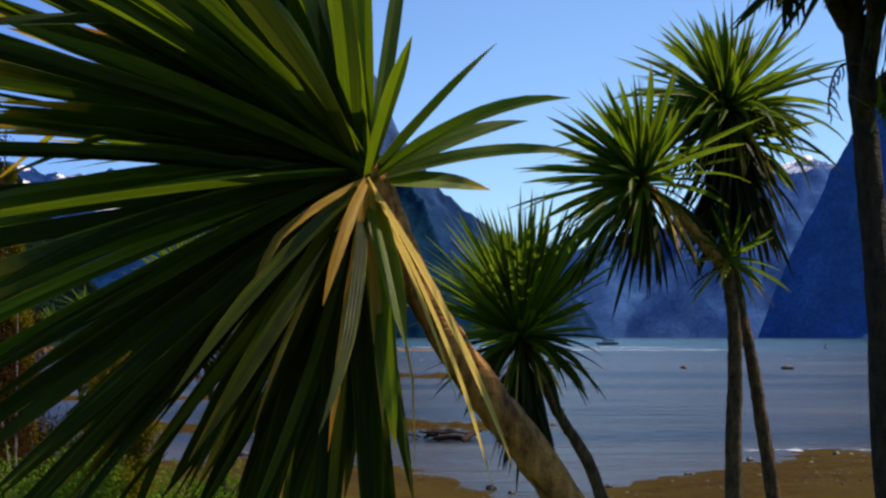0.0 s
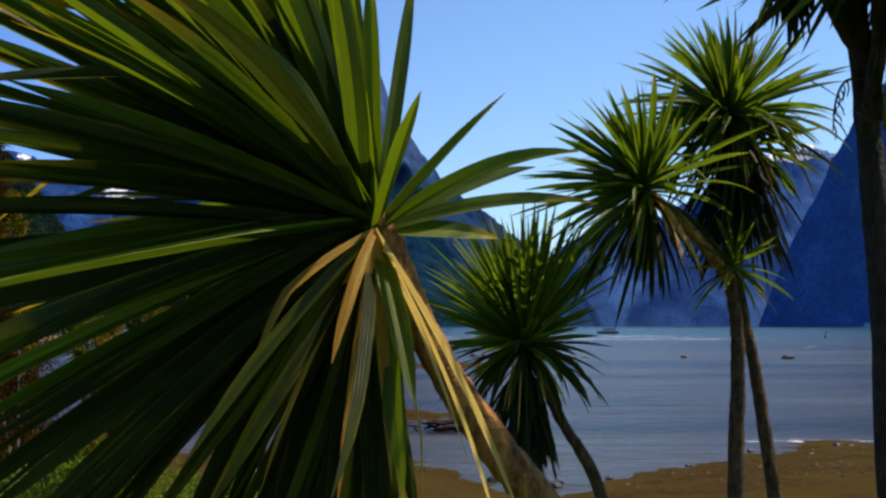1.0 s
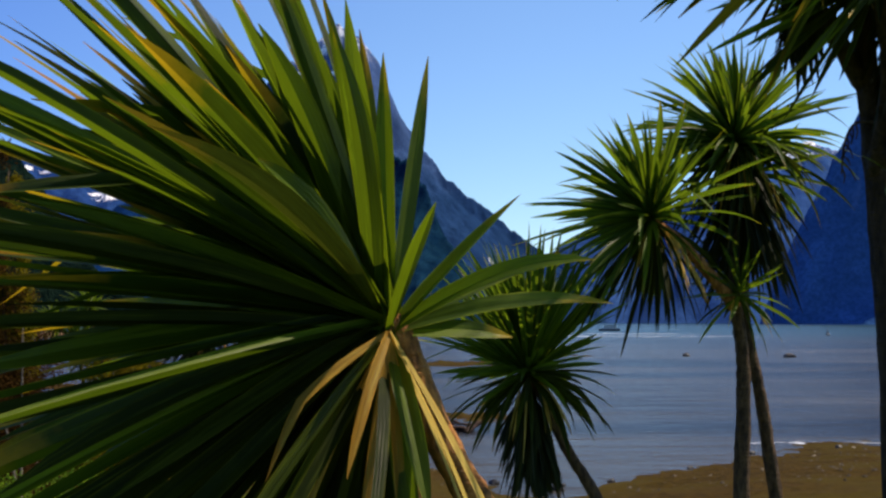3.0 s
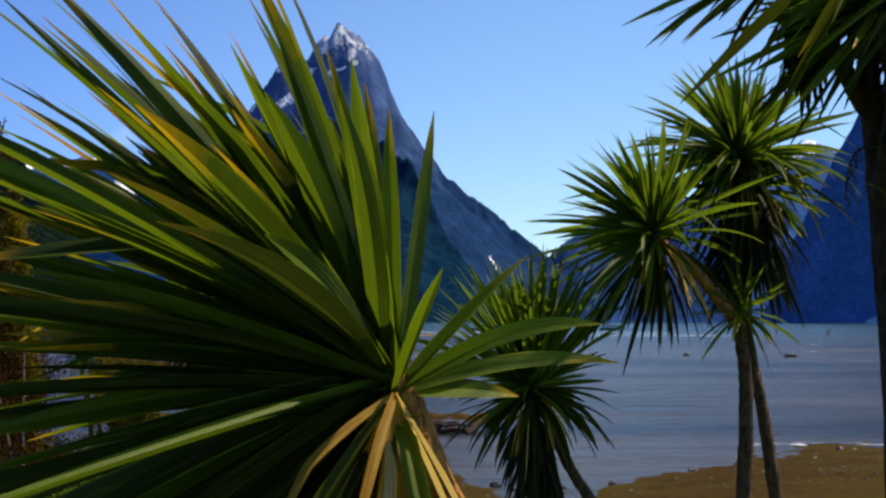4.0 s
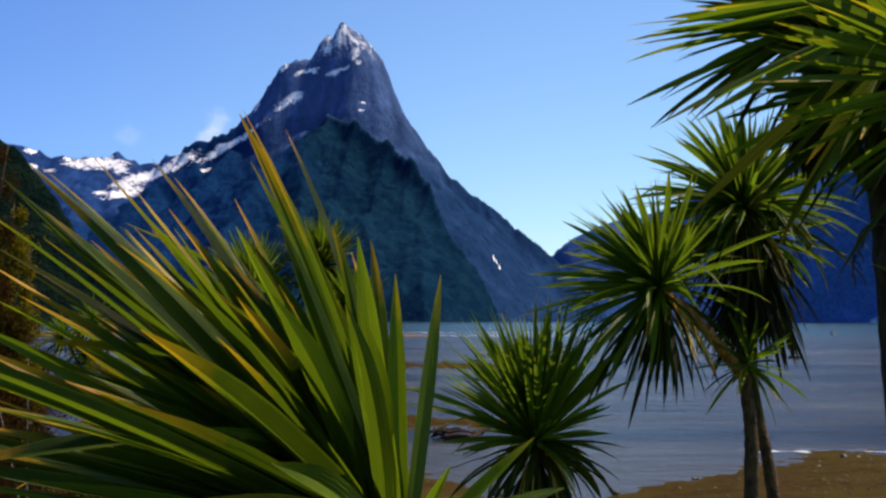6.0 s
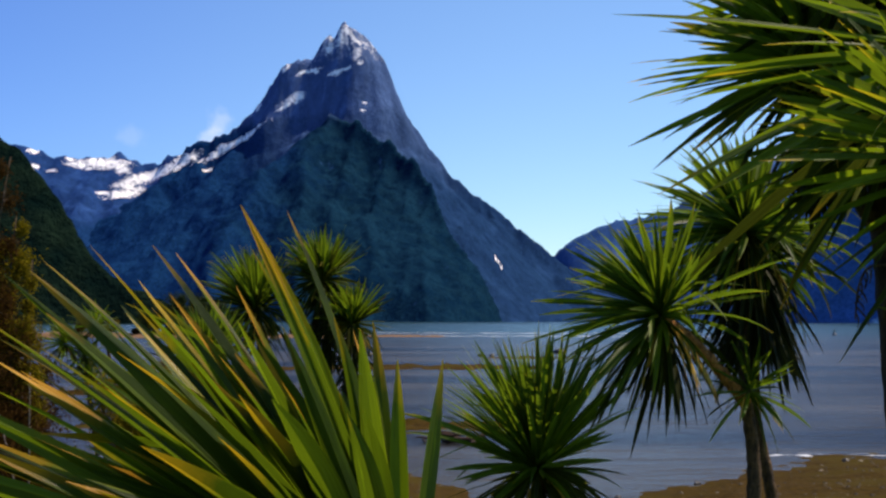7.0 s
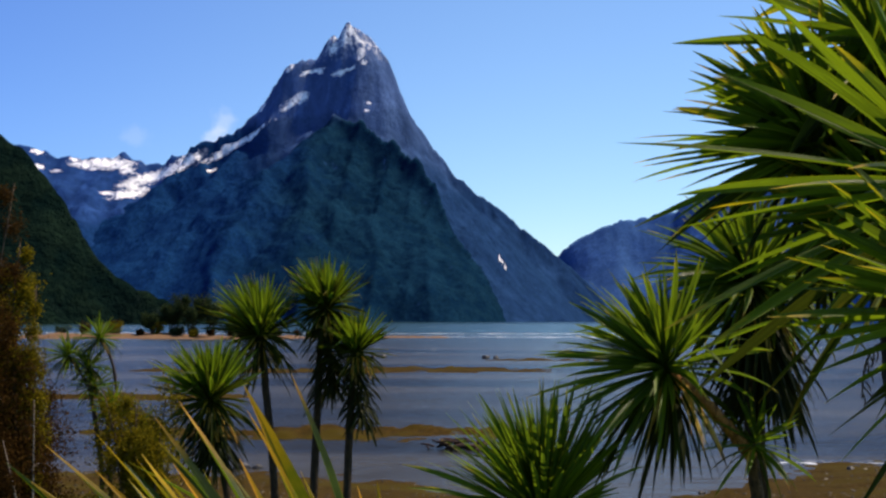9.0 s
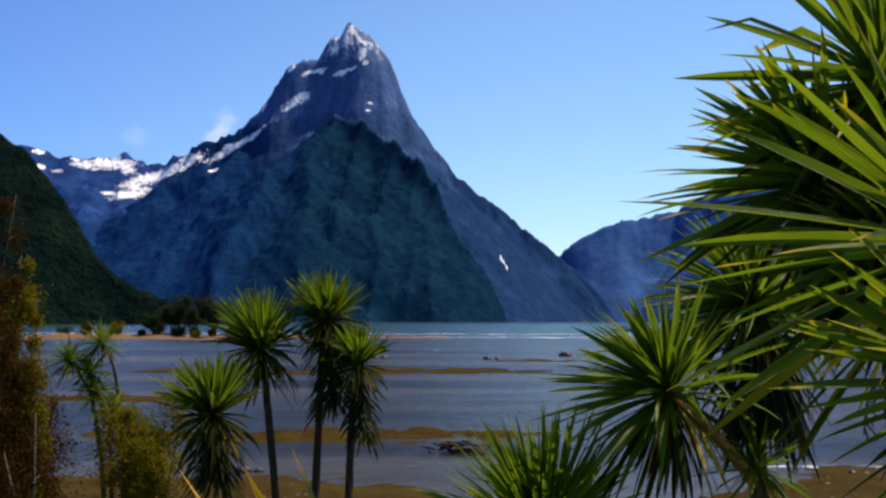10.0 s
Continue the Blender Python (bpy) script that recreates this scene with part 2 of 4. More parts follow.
SHOULDER_SNOW = [(-759, 627, 100, 12, 0.52), (-826, 589, 34, 14, 0.5), (-705, 657, 48, 10, 0.6), (-838, 531, 18, 6, 0.3), (-938, 563, 48, 20, 0.55), (-998, 539, 48, 16, 0.5),
             (-803, 619, 16, 10, 0.4), (-675, 763, 10, 8, 0.9), (-575, 894, 14, 10, 0.8)]
PALE_SLIPS = [(156, 205, 3, 10, -1.6), (172, 175, 2, 9, -1.5), (164, 190, 2, 8, -1.5)]
RIDGE_SNOW = [(-1262, 572, 90, 21, -0.05), (-1334, 566, 49, 14, -0.2), (-1200, 566, 45, 23, -0.5), (-1104, 513, 74, 21, 0.4), (-1153, 447, 45, 16, 0.2), (-1047, 533, 57, 18, 0.5),
             (-975, 566, 57, 25, 0.6), (-1129, 476, 37, 18, -0.3), (-1502, 560, 18, 8, -0.2), (-1432, 542, 25, 6, -0.1), (-1523, 620, 21, 8, -0.2), (-1365, 410, 12, 8, 0),
             (-1321, 349, 8, 18, 0.4), (-1385, 589, 16, 8, -0.4), (-1211, 451, 29, 6, 0), (-1580, 579, 29, 8, -0.3)]
# the peak's rock and woods carry haze as navy in their colours
PEAK = mountain_material("peak_rock_and_forest_hazed", 700, (0.015, 0.045, 0.125), (0.0022, 0.0160, 0.040), (0.0052, 0.0265, 0.050), 900, PEAK_SNOW + SHOULDER_SNOW + PALE_SLIPS, 4.0, (0.058, 0.108, 0.245))
# ridge, saddle and wall: blue haze of distance painted into their colours
RIDGE = mountain_material("far_ridge_rock_hazed", 330, (0.017, 0.054, 0.175), (0.008, 0.039, 0.125), (0.010, 0.047, 0.145), None, RIDGE_SNOW, 3.0)
FAR = mountain_material("far_forest_haze_blue", 900, (0.06, 0.10, 0.20), (0.033, 0.090, 0.235), (0.039, 0.099, 0.25), 620, [(1300, 650, 60, 15, 0.3), (1400, 688, 40, 16, 0.1), (1250, 625, 30, 12, 0.5), (1350, 636, 50, 11, 0.1)], 1.5)
WALL = mountain_material("fjord_wall_haze_blue", 900, (0.05, 0.09, 0.18), (0.030, 0.098, 0.235), (0.037, 0.112, 0.265), relief=3.0)
HILL = mountain_material("near_hill_forest", 2000, (0.02, 0.03, 0.025), (0.0028, 0.010, 0.009), (0.0085, 0.019, 0.012), relief=12.0)


def water_material():
    m = Mat("sea_water")
    p = m.world()
    y = m.axis(p, 1)
    n1 = m.noise(m.stretch(p, 0.45, 1.0, 1), 0.9, 5, 0.62, 0.5)
    n2 = m.noise(m.stretch(p, 0.35, 1.0, 1), 0.16, 4, 0.6, 0.3)
    n3 = m.noise(m.stretch(p, 0.22, 1.0, 1), 0.035, 4, 0.6)
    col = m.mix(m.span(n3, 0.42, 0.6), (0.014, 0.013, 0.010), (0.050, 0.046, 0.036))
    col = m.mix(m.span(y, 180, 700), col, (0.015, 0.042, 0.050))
    # whitecaps, and foam where waves break beyond the bars
    caps = m.noise(m.stretch(p, 0.10, 0.30, 1), 1.0, 4, 0.7)
    cap = m.math("MULTIPLY", m.span(caps, 0.665, 0.70), m.span(y, 60, 400))
    line = m.math("MULTIPLY", m.span(y, 425, 440), m.span(y, 480, 455))
    line = m.math("MAXIMUM", line, m.math("MULTIPLY", m.span(y, 520, 540), m.span(y, 580, 560)))
    line = m.math("MULTIPLY", line, m.span(m.noise(m.stretch(p, 0.07, 0.16, 1), 1.0, 4, 0.75), 0.52, 0.57))
    line = m.math("MULTIPLY", line, m.span(m.axis(p, 0), 130, 90))
    beach = m.math("MULTIPLY", m.math("MULTIPLY", m.span(m.axis(p, 0), 12.5, 14.5), m.span(m.axis(p, 0), 21, 18)), m.math("MULTIPLY", m.span(y, 53.2, 53.8), m.span(y, 55.4, 54.4)))
    beach = m.math("MULTIPLY", beach, m.span(m.noise(m.stretch(p, 0.6, 1.4, 1), 1.3, 4, 0.7), 0.53, 0.6))
    col = m.mix(m.math("MAXIMUM", m.math("MAXIMUM", cap, line), beach), col, (0.72, 0.75, 0.76))
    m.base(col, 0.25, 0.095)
    m.bump(m.math("ADD", m.math("MULTIPLY", n1, 0.55), m.math("MULTIPLY", n2, 2.6)), 1.0, 0.5)
    return m.m


def ground_material():
    m = Mat("bank_and_mudflat")
    p = m.world()
    y, z = m.axis(p, 1), m.axis(p, 2)
    fine = m.noise(p, 3.2, 6, 0.7)
    big = m.noise(m.stretch(p, 0.4, 1, 1), 0.35, 4, 0.6)
    mud = m.mix(m.span(fine, 0.3, 0.7), (0.016, 0.010, 0.0015), (0.058, 0.034, 0.006))
    mud = m.mix(m.span(big, 0.42, 0.62), mud, (0.045, 0.032, 0.004))
    stone = m.noise(p, 9.0, 3, 0.6)
    mud = m.mix(m.span(stone, 0.66, 0.74, 0, 0.6), mud, (0.13, 0.10, 0.06))
    grass = m.mix(m.span(fine, 0.35, 0.65), (0.03, 0.06, 0.006), (0.09, 0.13, 0.012))
    col = m.mix(m.span(m.math("ADD", z, m.math("MULTIPLY", big, 0.8)), 1.2, 2.2), mud, grass)
    sand = m.mix(m.span(fine, 0.3, 0.7), (0.09, 0.055, 0.03), (0.20, 0.12, 0.07))
    col = m.mix(m.span(y, 300, 360), col, sand)
    m.base(col, 0.95, 0.03)
    m.bump(m.math("ADD", fine, m.math("MULTIPLY", stone, 0.8)), 0.8, 0.08)
    return m.m


WATER = water_material()
GROUND = ground_material()


def plain(name, colour, rough=0.6, metal=0.0):
    m = Mat(name)
    n = m.noise(m.coord(), 6.0, 4)
    m.base(m.mix(m.span(n, 0.3, 0.7), tuple(c * 0.75 for c in colour), colour), rough)
    m.b.inputs["Metallic"].default_value = metal
    m.bump(n, 0.2, 0.01)
    return m.m


ROCK = plain("wet_rock", (0.014, 0.012, 0.010), 0.6)
def pebble_material():
    m = Mat("pebble")
    isl = m.node("ShaderNodeNewGeometry").outputs["Random Per Island"]
    m.base(m.ramp(isl, (0.0, (0.02, 0.016, 0.01)), (0.7, (0.07, 0.055, 0.035)), (0.97, (0.10, 0.08, 0.05)), (1.0, (0.22, 0.19, 0.14))), 0.8, 0.2)
    return m.m


PEBBLE = pebble_material()
DRIFT = bark_material("dark_driftwood", (0.010, 0.005, 0.003), (0.05, 0.022, 0.012))
HULL = plain("white_hull", (0.75, 0.75, 0.74), 0.4)
HULL_DARK = plain("dark_hull", (0.05, 0.06, 0.08), 0.5)


# ---- building blocks ----
def mesh_from(name, verts, faces, material, smooth=True):
    me = bpy.data.meshes.new(name)
    me.from_pydata([tuple(v) for v in verts], [], [tuple(f) for f in faces])
    me.materials.append(material)
    if smooth:
        me.polygons.foreach_set("use_smooth", [True] * len(me.polygons))
    me.update()
    return me


def part(name, me, parent, label="", at=(0, 0, 0)):
    ob = new(name, me)
    ob.parent = parent
    ob.location = at
    if label:
        ob["label"] = label
    return ob


def thing(name, place, label, category, group="", kind=""):
    ob = new(name)
    ob.location = place
    ob.empty_display_size = 0.2
    return tagged(ob, label, category, group, kind)


class Lattice:
    """Value noise on a seeded lattice, for whole arrays at once."""

    def __init__(self, seed):
        self.g = np.random.RandomState(seed).rand(256, 256)

    def one(self, x, y):
        xi, yi = np.floor(x).astype(int), np.floor(y).astype(int)
        fx, fy = x - xi, y - yi
        fx, fy = fx * fx * (3 - 2 * fx), fy * fy * (3 - 2 * fy)
        g = lambda i, j: self.g[(xi + i) % 256, (yi + j) % 256]
        return (g(0, 0) * (1 - fx) + g(1, 0) * fx) * (1 - fy) + (g(0, 1) * (1 - fx) + g(1, 1) * fx) * fy

    def fbm(self, x, y, octaves=5, gain=0.5):
        total, amp = 0.0, 1.0
        for i in range(octaves):
            total = total + amp * (self.one(x * 2 ** i + 17.3 * i, y * 2 ** i + 9.1 * i) - 0.5)
            amp *= gain
        return total

    def ridged(self, x, y, octaves=5, gain=0.5):
        total, amp = 0.0, 1.0
        for i in range(octaves):
            total = total + amp * (1 - np.abs(2 * self.one(x * 2 ** i + 5.7 * i, y * 2 ** i + 3.3 * i) - 1) - 0.5)
            amp *= gain
        return total


def grid_mesh(name, xs, ys, heights, material):
    nx, ny = len(xs), len(ys)
    gx, gy = np.meshgrid(xs, ys)
    verts = np.stack([gx.ravel(), gy.ravel(), heights.ravel()], 1)
    i = np.arange(nx * ny).reshape(ny, nx)
    quads = np.stack([i[:-1, :-1], i[:-1, 1:], i[1:, 1:], i[1:, :-1]], -1).reshape(-1, 4)
    me = bpy.data.meshes.new(name)
    me.vertices.add(len(verts))
    me.vertices.foreach_set("co", verts.ravel())
    me.loops.add(quads.size)
    me.loops.foreach_set("vertex_index", quads.ravel())
    me.polygons.add(len(quads))
    me.polygons.foreach_set("loop_start", np.arange(0, quads.size, 4))
    me.polygons.foreach_set("use_smooth", np.ones(len(quads), bool))
    me.materials.append(material)
    me.update()
    me.validate()
    return me


def mountain(name, box, step, ridges, material, label, rough=26.0, seed=3, gully=60.0, raised=0.0):
    """Terrain that falls away from ridge lines. Each ridge: points, then steep slope, how far it holds, and the slope below."""
    x0, x1, y0, y1 = box
    xs, ys = np.arange(x0, x1 + 1, step), np.arange(y0, y1 + 1, step)
    gx, gy = np.meshgrid(xs, ys)
    lat = Lattice(seed)
    # bend the plan a little, so that spurs and gullies wander
    wx = gx + 36 * lat.fbm(gx / 260, gy / 260, 3)
    wy = gy + 90 * lat.fbm(gx / 260 + 40, gy / 260 + 40, 3)
    h, spur = np.full(gx.shape, -60.0), np.full(gx.shape, -200.0)
    crest, near, behind = spur.copy(), np.full(gx.shape, 1e9), np.zeros(gx.shape, bool)
    for points, k1, d1, k2, *wooded in ridges:
        for (ax, ay, az), (bx, by, bz) in zip(points, points[1:]):
            vx, vy = bx - ax, by - ay
            s = np.clip(((wx - ax) * vx + (wy - ay) * vy) / (vx * vx + vy * vy), 0, 1)
            d = np.hypot(wx - ax - s * vx, wy - ay - s * vy)
            fall = np.where(d < d1, k1 * d, k1 * d1 + k2 * (d - d1))
            if wooded:
                own = az + s * (bz - az) - fall
                if wooded[0] == 2:
                    # beyond its crest the wooded front drops steeply
                    crest = np.maximum(crest, own)
                    closer = d < near
                    near = np.where(closer, d, near)
                    behind = np.where(closer, (wx - ax) * vy - (wy - ay) * vx < 0, behind)
                spur = 40 * np.logaddexp(spur / 40, own / 40)
            else:
                h = np.maximum(h, az + s * (bz - az) - fall)
    spur = np.where(behind & (near < 600), crest, spur)
    cover = np.clip((spur - h) / 60 + 0.5, 0, 1)
    h = np.maximum(h, spur)
    lift = np.clip(h / 250, 0.15, 1) * np.clip(1.35 - h / 900, 0.45, 1)
    calm = np.clip(near / 110, 0.2, 1)
    h = h + calm * lift * (gully * (lat.ridged(gx / 230, gy / 420, 5, 0.55) - 0.34) * 0.6 + rough * lat.fbm(gx / 60, gy / 60, 4, 0.6))
    h = h + np.clip(h / 120, 0, 1) * np.clip((1040 - h) / 60, 0, 1) * raised
    h = h + calm * np.clip(h / 500, 0, 1) * 9 * lat.ridged(gx / 34, gy / 34, 3, 0.6)
    # narrow gullies that run down the wooded faces
    slant = gx + 0.55 * gy + 30 * lat.fbm(gx / 90, gy / 90, 3)
    h = h + cover * np.clip(h / 60, 0, 1) * calm * (14 * lat.ridged(slant / 95, gy / 700, 3, 0.6) + 6 * lat.fbm(gx / 26, gy / 26, 3, 0.6))
    me = grid_mesh(name, xs, ys, h, material)
    me.attributes.new("wooded", "FLOAT", "POINT").data.foreach_set("value", cover.ravel())
    ob = new(name, me)
    return tagged(ob, label, "mountain", kind="structure")


# ---- sea, bank and tidal flats ----
SHORE = [(-400, 90), (-60, 60), (-18, 50), (-7, 50), (-2, 48), (0.3, 43), (2.5, 36.5), (4, 37.5), (5.6, 40.3), (10, 45.8), (13.4, 48.4), (15.6, 53.6), (30, 55), (400, 90)]
BARS = [  # x, y, half length, half width, height
    (-9, 66, 10, 2.6, 0.22), (0, 68.5, 5, 1.6, 0.18), (-18, 149, 24, 5, 0.25), (0, 154, 11, 2.8, 0.24), (14, 190, 9, 2.5, 0.18),
    (-100, 402, 48, 20, 1.1), (-50, 408, 22, 8, 0.5), (-16, 425, 22, 7, 0.35), (-26, 98, 12, 3, 0.2)]


def ground_height(x, y, lat):
    shore = np.interp(x, [s[0] for s in SHORE], [s[1] for s in SHORE])
    shore = shore + 1.6 * lat.fbm(x / 2.6, y / 6.0, 4) * np.clip(np.abs(x) / 6, 0.4, 1)
    t = np.clip(y / shore, -1, 1)
    up = np.where(y < shore, 3.2 * (1 - np.clip(t, 0, 1)) ** 1.15, 0)
    z = np.where(y < shore, up, np.maximum(-0.03 * (y - shore), -2.5))
    for bx, by, lx, ly, bh in BARS:
        r = ((x - bx) / lx) ** 2 + ((y - by) / ly) ** 2
        r = r + 2.0 * lat.fbm(x / (lx * 0.22), y / (ly * 0.7), 5, 0.6)
        z = np.maximum(z, bh * (1 - r))
    z = z + np.where((y > 58) & (y < 300), 0.22 * np.minimum(0, lat.fbm(x / 2.2, y / 3.5, 4, 0.6) + 0.12), 0)
    return z + 0.10 * lat.fbm(x / 0.9, y / 0.9, 4) * np.clip(1.2 - y / 200, 0.1, 1)


def build_ground():
    lat = Lattice(11)
    far = np.array([300, 500, 900, 1600, 2800, 4600.0])
    xs = np.concatenate([-far[::-1], np.arange(-200, -30, 2.5), np.arange(-30, 30, 0.3), np.arange(30, 120, 2.5), far])
    ys = np.concatenate([-far[::-1] , np.arange(-100, 0, 5.0), np.arange(0, 75, 0.4), np.arange(75, 170, 0.8), np.arange(170, 470, 3.0), far[1:]])
    gx, gy = np.meshgrid(xs, ys)
    ob = new("ground", grid_mesh("ground", xs, ys, ground_height(gx, gy, lat), GROUND))
    tagged(ob, "grassy bank falling to a brown tidal mudflat with sand bars", "ground", kind="structure")
    xs = np.array([-4700, -1500, -400, -100, 0, 100, 400, 1500, 4700.0])
    ys = np.array([0, 30, 60, 150, 400, 1000, 2500, 4900.0])
    gx, gy = np.meshgrid(xs, ys)
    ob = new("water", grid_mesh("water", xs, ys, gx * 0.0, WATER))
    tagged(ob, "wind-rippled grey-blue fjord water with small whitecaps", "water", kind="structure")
    return lat


LAT = build_ground()


def floor_at(x, y):
    return float(ground_height(np.array([float(x)]), np.array([float(y)]), LAT)[0])


# ---- mountains ----
PEAK_CREST = [
    ([(-373, 4300, 1063), (-340, 4290, 1035), (-288, 4300, 1000), (-227, 4300, 905), (-176, 4300, 785), (-135, 4300, 692)], 2.4, 170, 1.0),
    ([(-135, 4300, 692), (-4, 4300, 520), (136, 4300, 406), (256, 4300, 310), (366, 4300, 242), (515, 4300, 90), (610, 4300, -40)], 1.35, 300, 1.0),
    ([(-419, 4300, 1022), (-489, 4300, 930), (-590, 4300, 900), (-670, 4300, 780), (-750, 4300, 690), (-930, 4300, 603)], 2.2, 150, 1.0),
]
# the wooded front: its crest, then the spurs that fan out from it
WOODED_FRONT = [
    ([(-412, 4130, 690), (-301, 4050, 640), (-183, 3950, 558), (-104, 3850, 483), (-44, 3750, 392), (-3, 3650, 292), (30, 3550, 202), (83, 3450, 100), (140, 3350, 1)], 2.4, 300, 1.6, 2),
    ([(-412, 4115, 655), (-450, 3800, 450), (-430, 3450, 235), (-400, 3050, -10)], 0.95, 400, 0.8, 1),
    ([(-301, 4035, 600), (-340, 3600, 300), (-330, 3150, 5)], 0.95, 400, 0.8, 1),
]
WOODED_FAN = [
    ([(-183, 3935, 520), (-230, 3550, 260), (-210, 3120, 0)], 0.95, 400, 0.8, 1),
    ([(-104, 3835, 445), (-130, 3550, 240), (-120, 3200, 30)], 0.95, 400, 0.8, 1),
    ([(-44, 3735, 355), (-90, 3400, 150), (-60, 3120, 0)], 1.0, 400, 0.8, 1),
    ([(-3, 3635, 258), (-20, 3400, 110), (-10, 3150, -5)], 1.0, 400, 0.8, 1),
    ([(30, 3535, 170), (30, 3300, 50), (40, 3150, -20)], 1.0, 400, 0.8, 1),
]
SHADED_FLANK = [
    ([(-440, 4060, 600), (-580, 3850, 440), (-640, 3500, 220), (-660, 3150, 0)], 0.9, 400, 0.8, 1),
    ([(-470, 4080, 580), (-700, 3900, 380), (-810, 3650, 200), (-870, 3350, 10)], 0.85, 400, 0.8, 1),
    ([(-720, 4285, 660), (-800, 4100, 470), (-900, 3850, 250), (-960, 3600, 40)], 0.75, 200, 0.7),
    ([(-930, 4300, 590), (-1000, 4250, 470), (-1060, 4100, 330)], 0.7, 150, 0.7),
]
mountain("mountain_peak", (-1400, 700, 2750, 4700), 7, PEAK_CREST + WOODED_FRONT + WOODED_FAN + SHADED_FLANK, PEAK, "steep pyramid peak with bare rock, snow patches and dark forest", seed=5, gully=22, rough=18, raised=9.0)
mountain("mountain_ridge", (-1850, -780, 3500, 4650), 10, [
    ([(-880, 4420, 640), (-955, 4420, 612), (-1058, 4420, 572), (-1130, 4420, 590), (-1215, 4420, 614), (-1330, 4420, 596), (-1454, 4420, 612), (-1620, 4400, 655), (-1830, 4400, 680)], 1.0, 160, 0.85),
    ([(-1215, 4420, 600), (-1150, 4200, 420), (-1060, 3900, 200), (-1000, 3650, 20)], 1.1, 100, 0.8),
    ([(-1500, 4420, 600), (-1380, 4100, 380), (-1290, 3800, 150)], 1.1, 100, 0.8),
], RIDGE, "distant ridge tinted haze-blue, with snow lying in its basins", seed=15, gully=50, rough=24)
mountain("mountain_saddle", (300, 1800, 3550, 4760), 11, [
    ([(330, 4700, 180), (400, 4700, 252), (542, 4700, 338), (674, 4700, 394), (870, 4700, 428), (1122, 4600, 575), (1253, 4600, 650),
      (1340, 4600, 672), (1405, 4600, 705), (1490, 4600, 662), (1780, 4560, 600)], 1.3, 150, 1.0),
], FAR, "distant forested ridge tinted haze-blue, with a snowy summit", seed=8, gully=14, rough=12)
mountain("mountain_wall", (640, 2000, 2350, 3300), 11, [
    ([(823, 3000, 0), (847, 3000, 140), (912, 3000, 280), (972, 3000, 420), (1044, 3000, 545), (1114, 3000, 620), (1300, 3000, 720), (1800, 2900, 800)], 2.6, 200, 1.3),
], WALL, "sheer fjord wall tinted haze-blue, dropping into the water", seed=9, gully=16, rough=12)
mountain("mountain_spur", (-1300, -200, 1150, 1900), 5, [
    ([(-1300, 1500, 480), (-800, 1500, 345), (-636, 1500, 280), (-564, 1500, 240), (-521, 1500, 205), (-478, 1500, 148), (-442, 1500, 94),
      (-406, 1500, 58), (-350, 1500, 34), (-266, 1500, 2), (-220, 1500, -20)], 1.9, 150, 0.9),
], HILL, "dark forested hillside running down to the water", seed=12, gully=20, rough=15)


# ---- cabbage trees ----
UP = Vector((0, 0, 1))


def leaf_mesh(way, length, width, sag, wind, rnd, material, fold=0.35, segs=8, twist=0.0, kink=0.0, roll=0.0):
    """One sword leaf from the origin: it bows under its weight and in the wind, with a folded midrib and a tapered tip."""
    verts, faces, along, across = [], [], [], []
    p, d = Vector((0, 0, 0)), way.normalized()
    side0 = d.cross(UP)
    if side0.length < 0.2:
        side0 = d.cross(Vector((rnd.uniform(-1, 1), rnd.uniform(-1, 1), 0.1)))
    side0.normalize()
    step = length / segs
    for i in range(segs + 1):
        s = i / segs
        w = width * 0.5 * (0.55 + 0.45 * min(1, s / 0.3)) * (1 if s < 0.55 else max(0.04, 1 - ((s - 0.55) / 0.45) ** 2.2))
        side = (side0 - d * side0.dot(d)).normalized()
        side = (Matrix.Rotation(roll + twist * s, 3, d) @ side)
        nrm = side.cross(d).normalized()
        lift = nrm * (fold * w * (1 - 0.4 * s))
        verts += [p - side * w + lift, p, p + side * w + lift]
        along += [s, s, s]
        across += [0.0, 0.5, 1.0]
        bend = Vector((0, 0, -sag * (0.3 + 1.4 * s))) + wind * (0.2 + 1.2 * s)
        if kink and abs(s - kink) < 0.5 / segs:
            bend += Vector((rnd.uniform(-2, 2), rnd.uniform(-2, 2), -5.0))
        d = (d + bend * (1.0 / segs)).normalized()
        p = p + d * step
    for i in range(segs):
        a = 3 * i
        faces += [(a, a + 1, a + 4, a + 3), (a + 1, a + 2, a + 5, a + 4)]
    me = mesh_from("leaf", verts, faces, material)
    ends = np.zeros(len(me.edges) * 2, int)
    me.edges.foreach_get("vertices", ends)
    rib = np.all(ends.reshape(-1, 2) % 3 == 1, axis=1)
    me.attributes.new("sharp_edge", "BOOLEAN", "EDGE").data.foreach_set("value", rib)
    for key, values in (("along", along), ("across", across)):
        me.attributes.new(key, "FLOAT", "POINT").data.foreach_set("value", values)
    return me


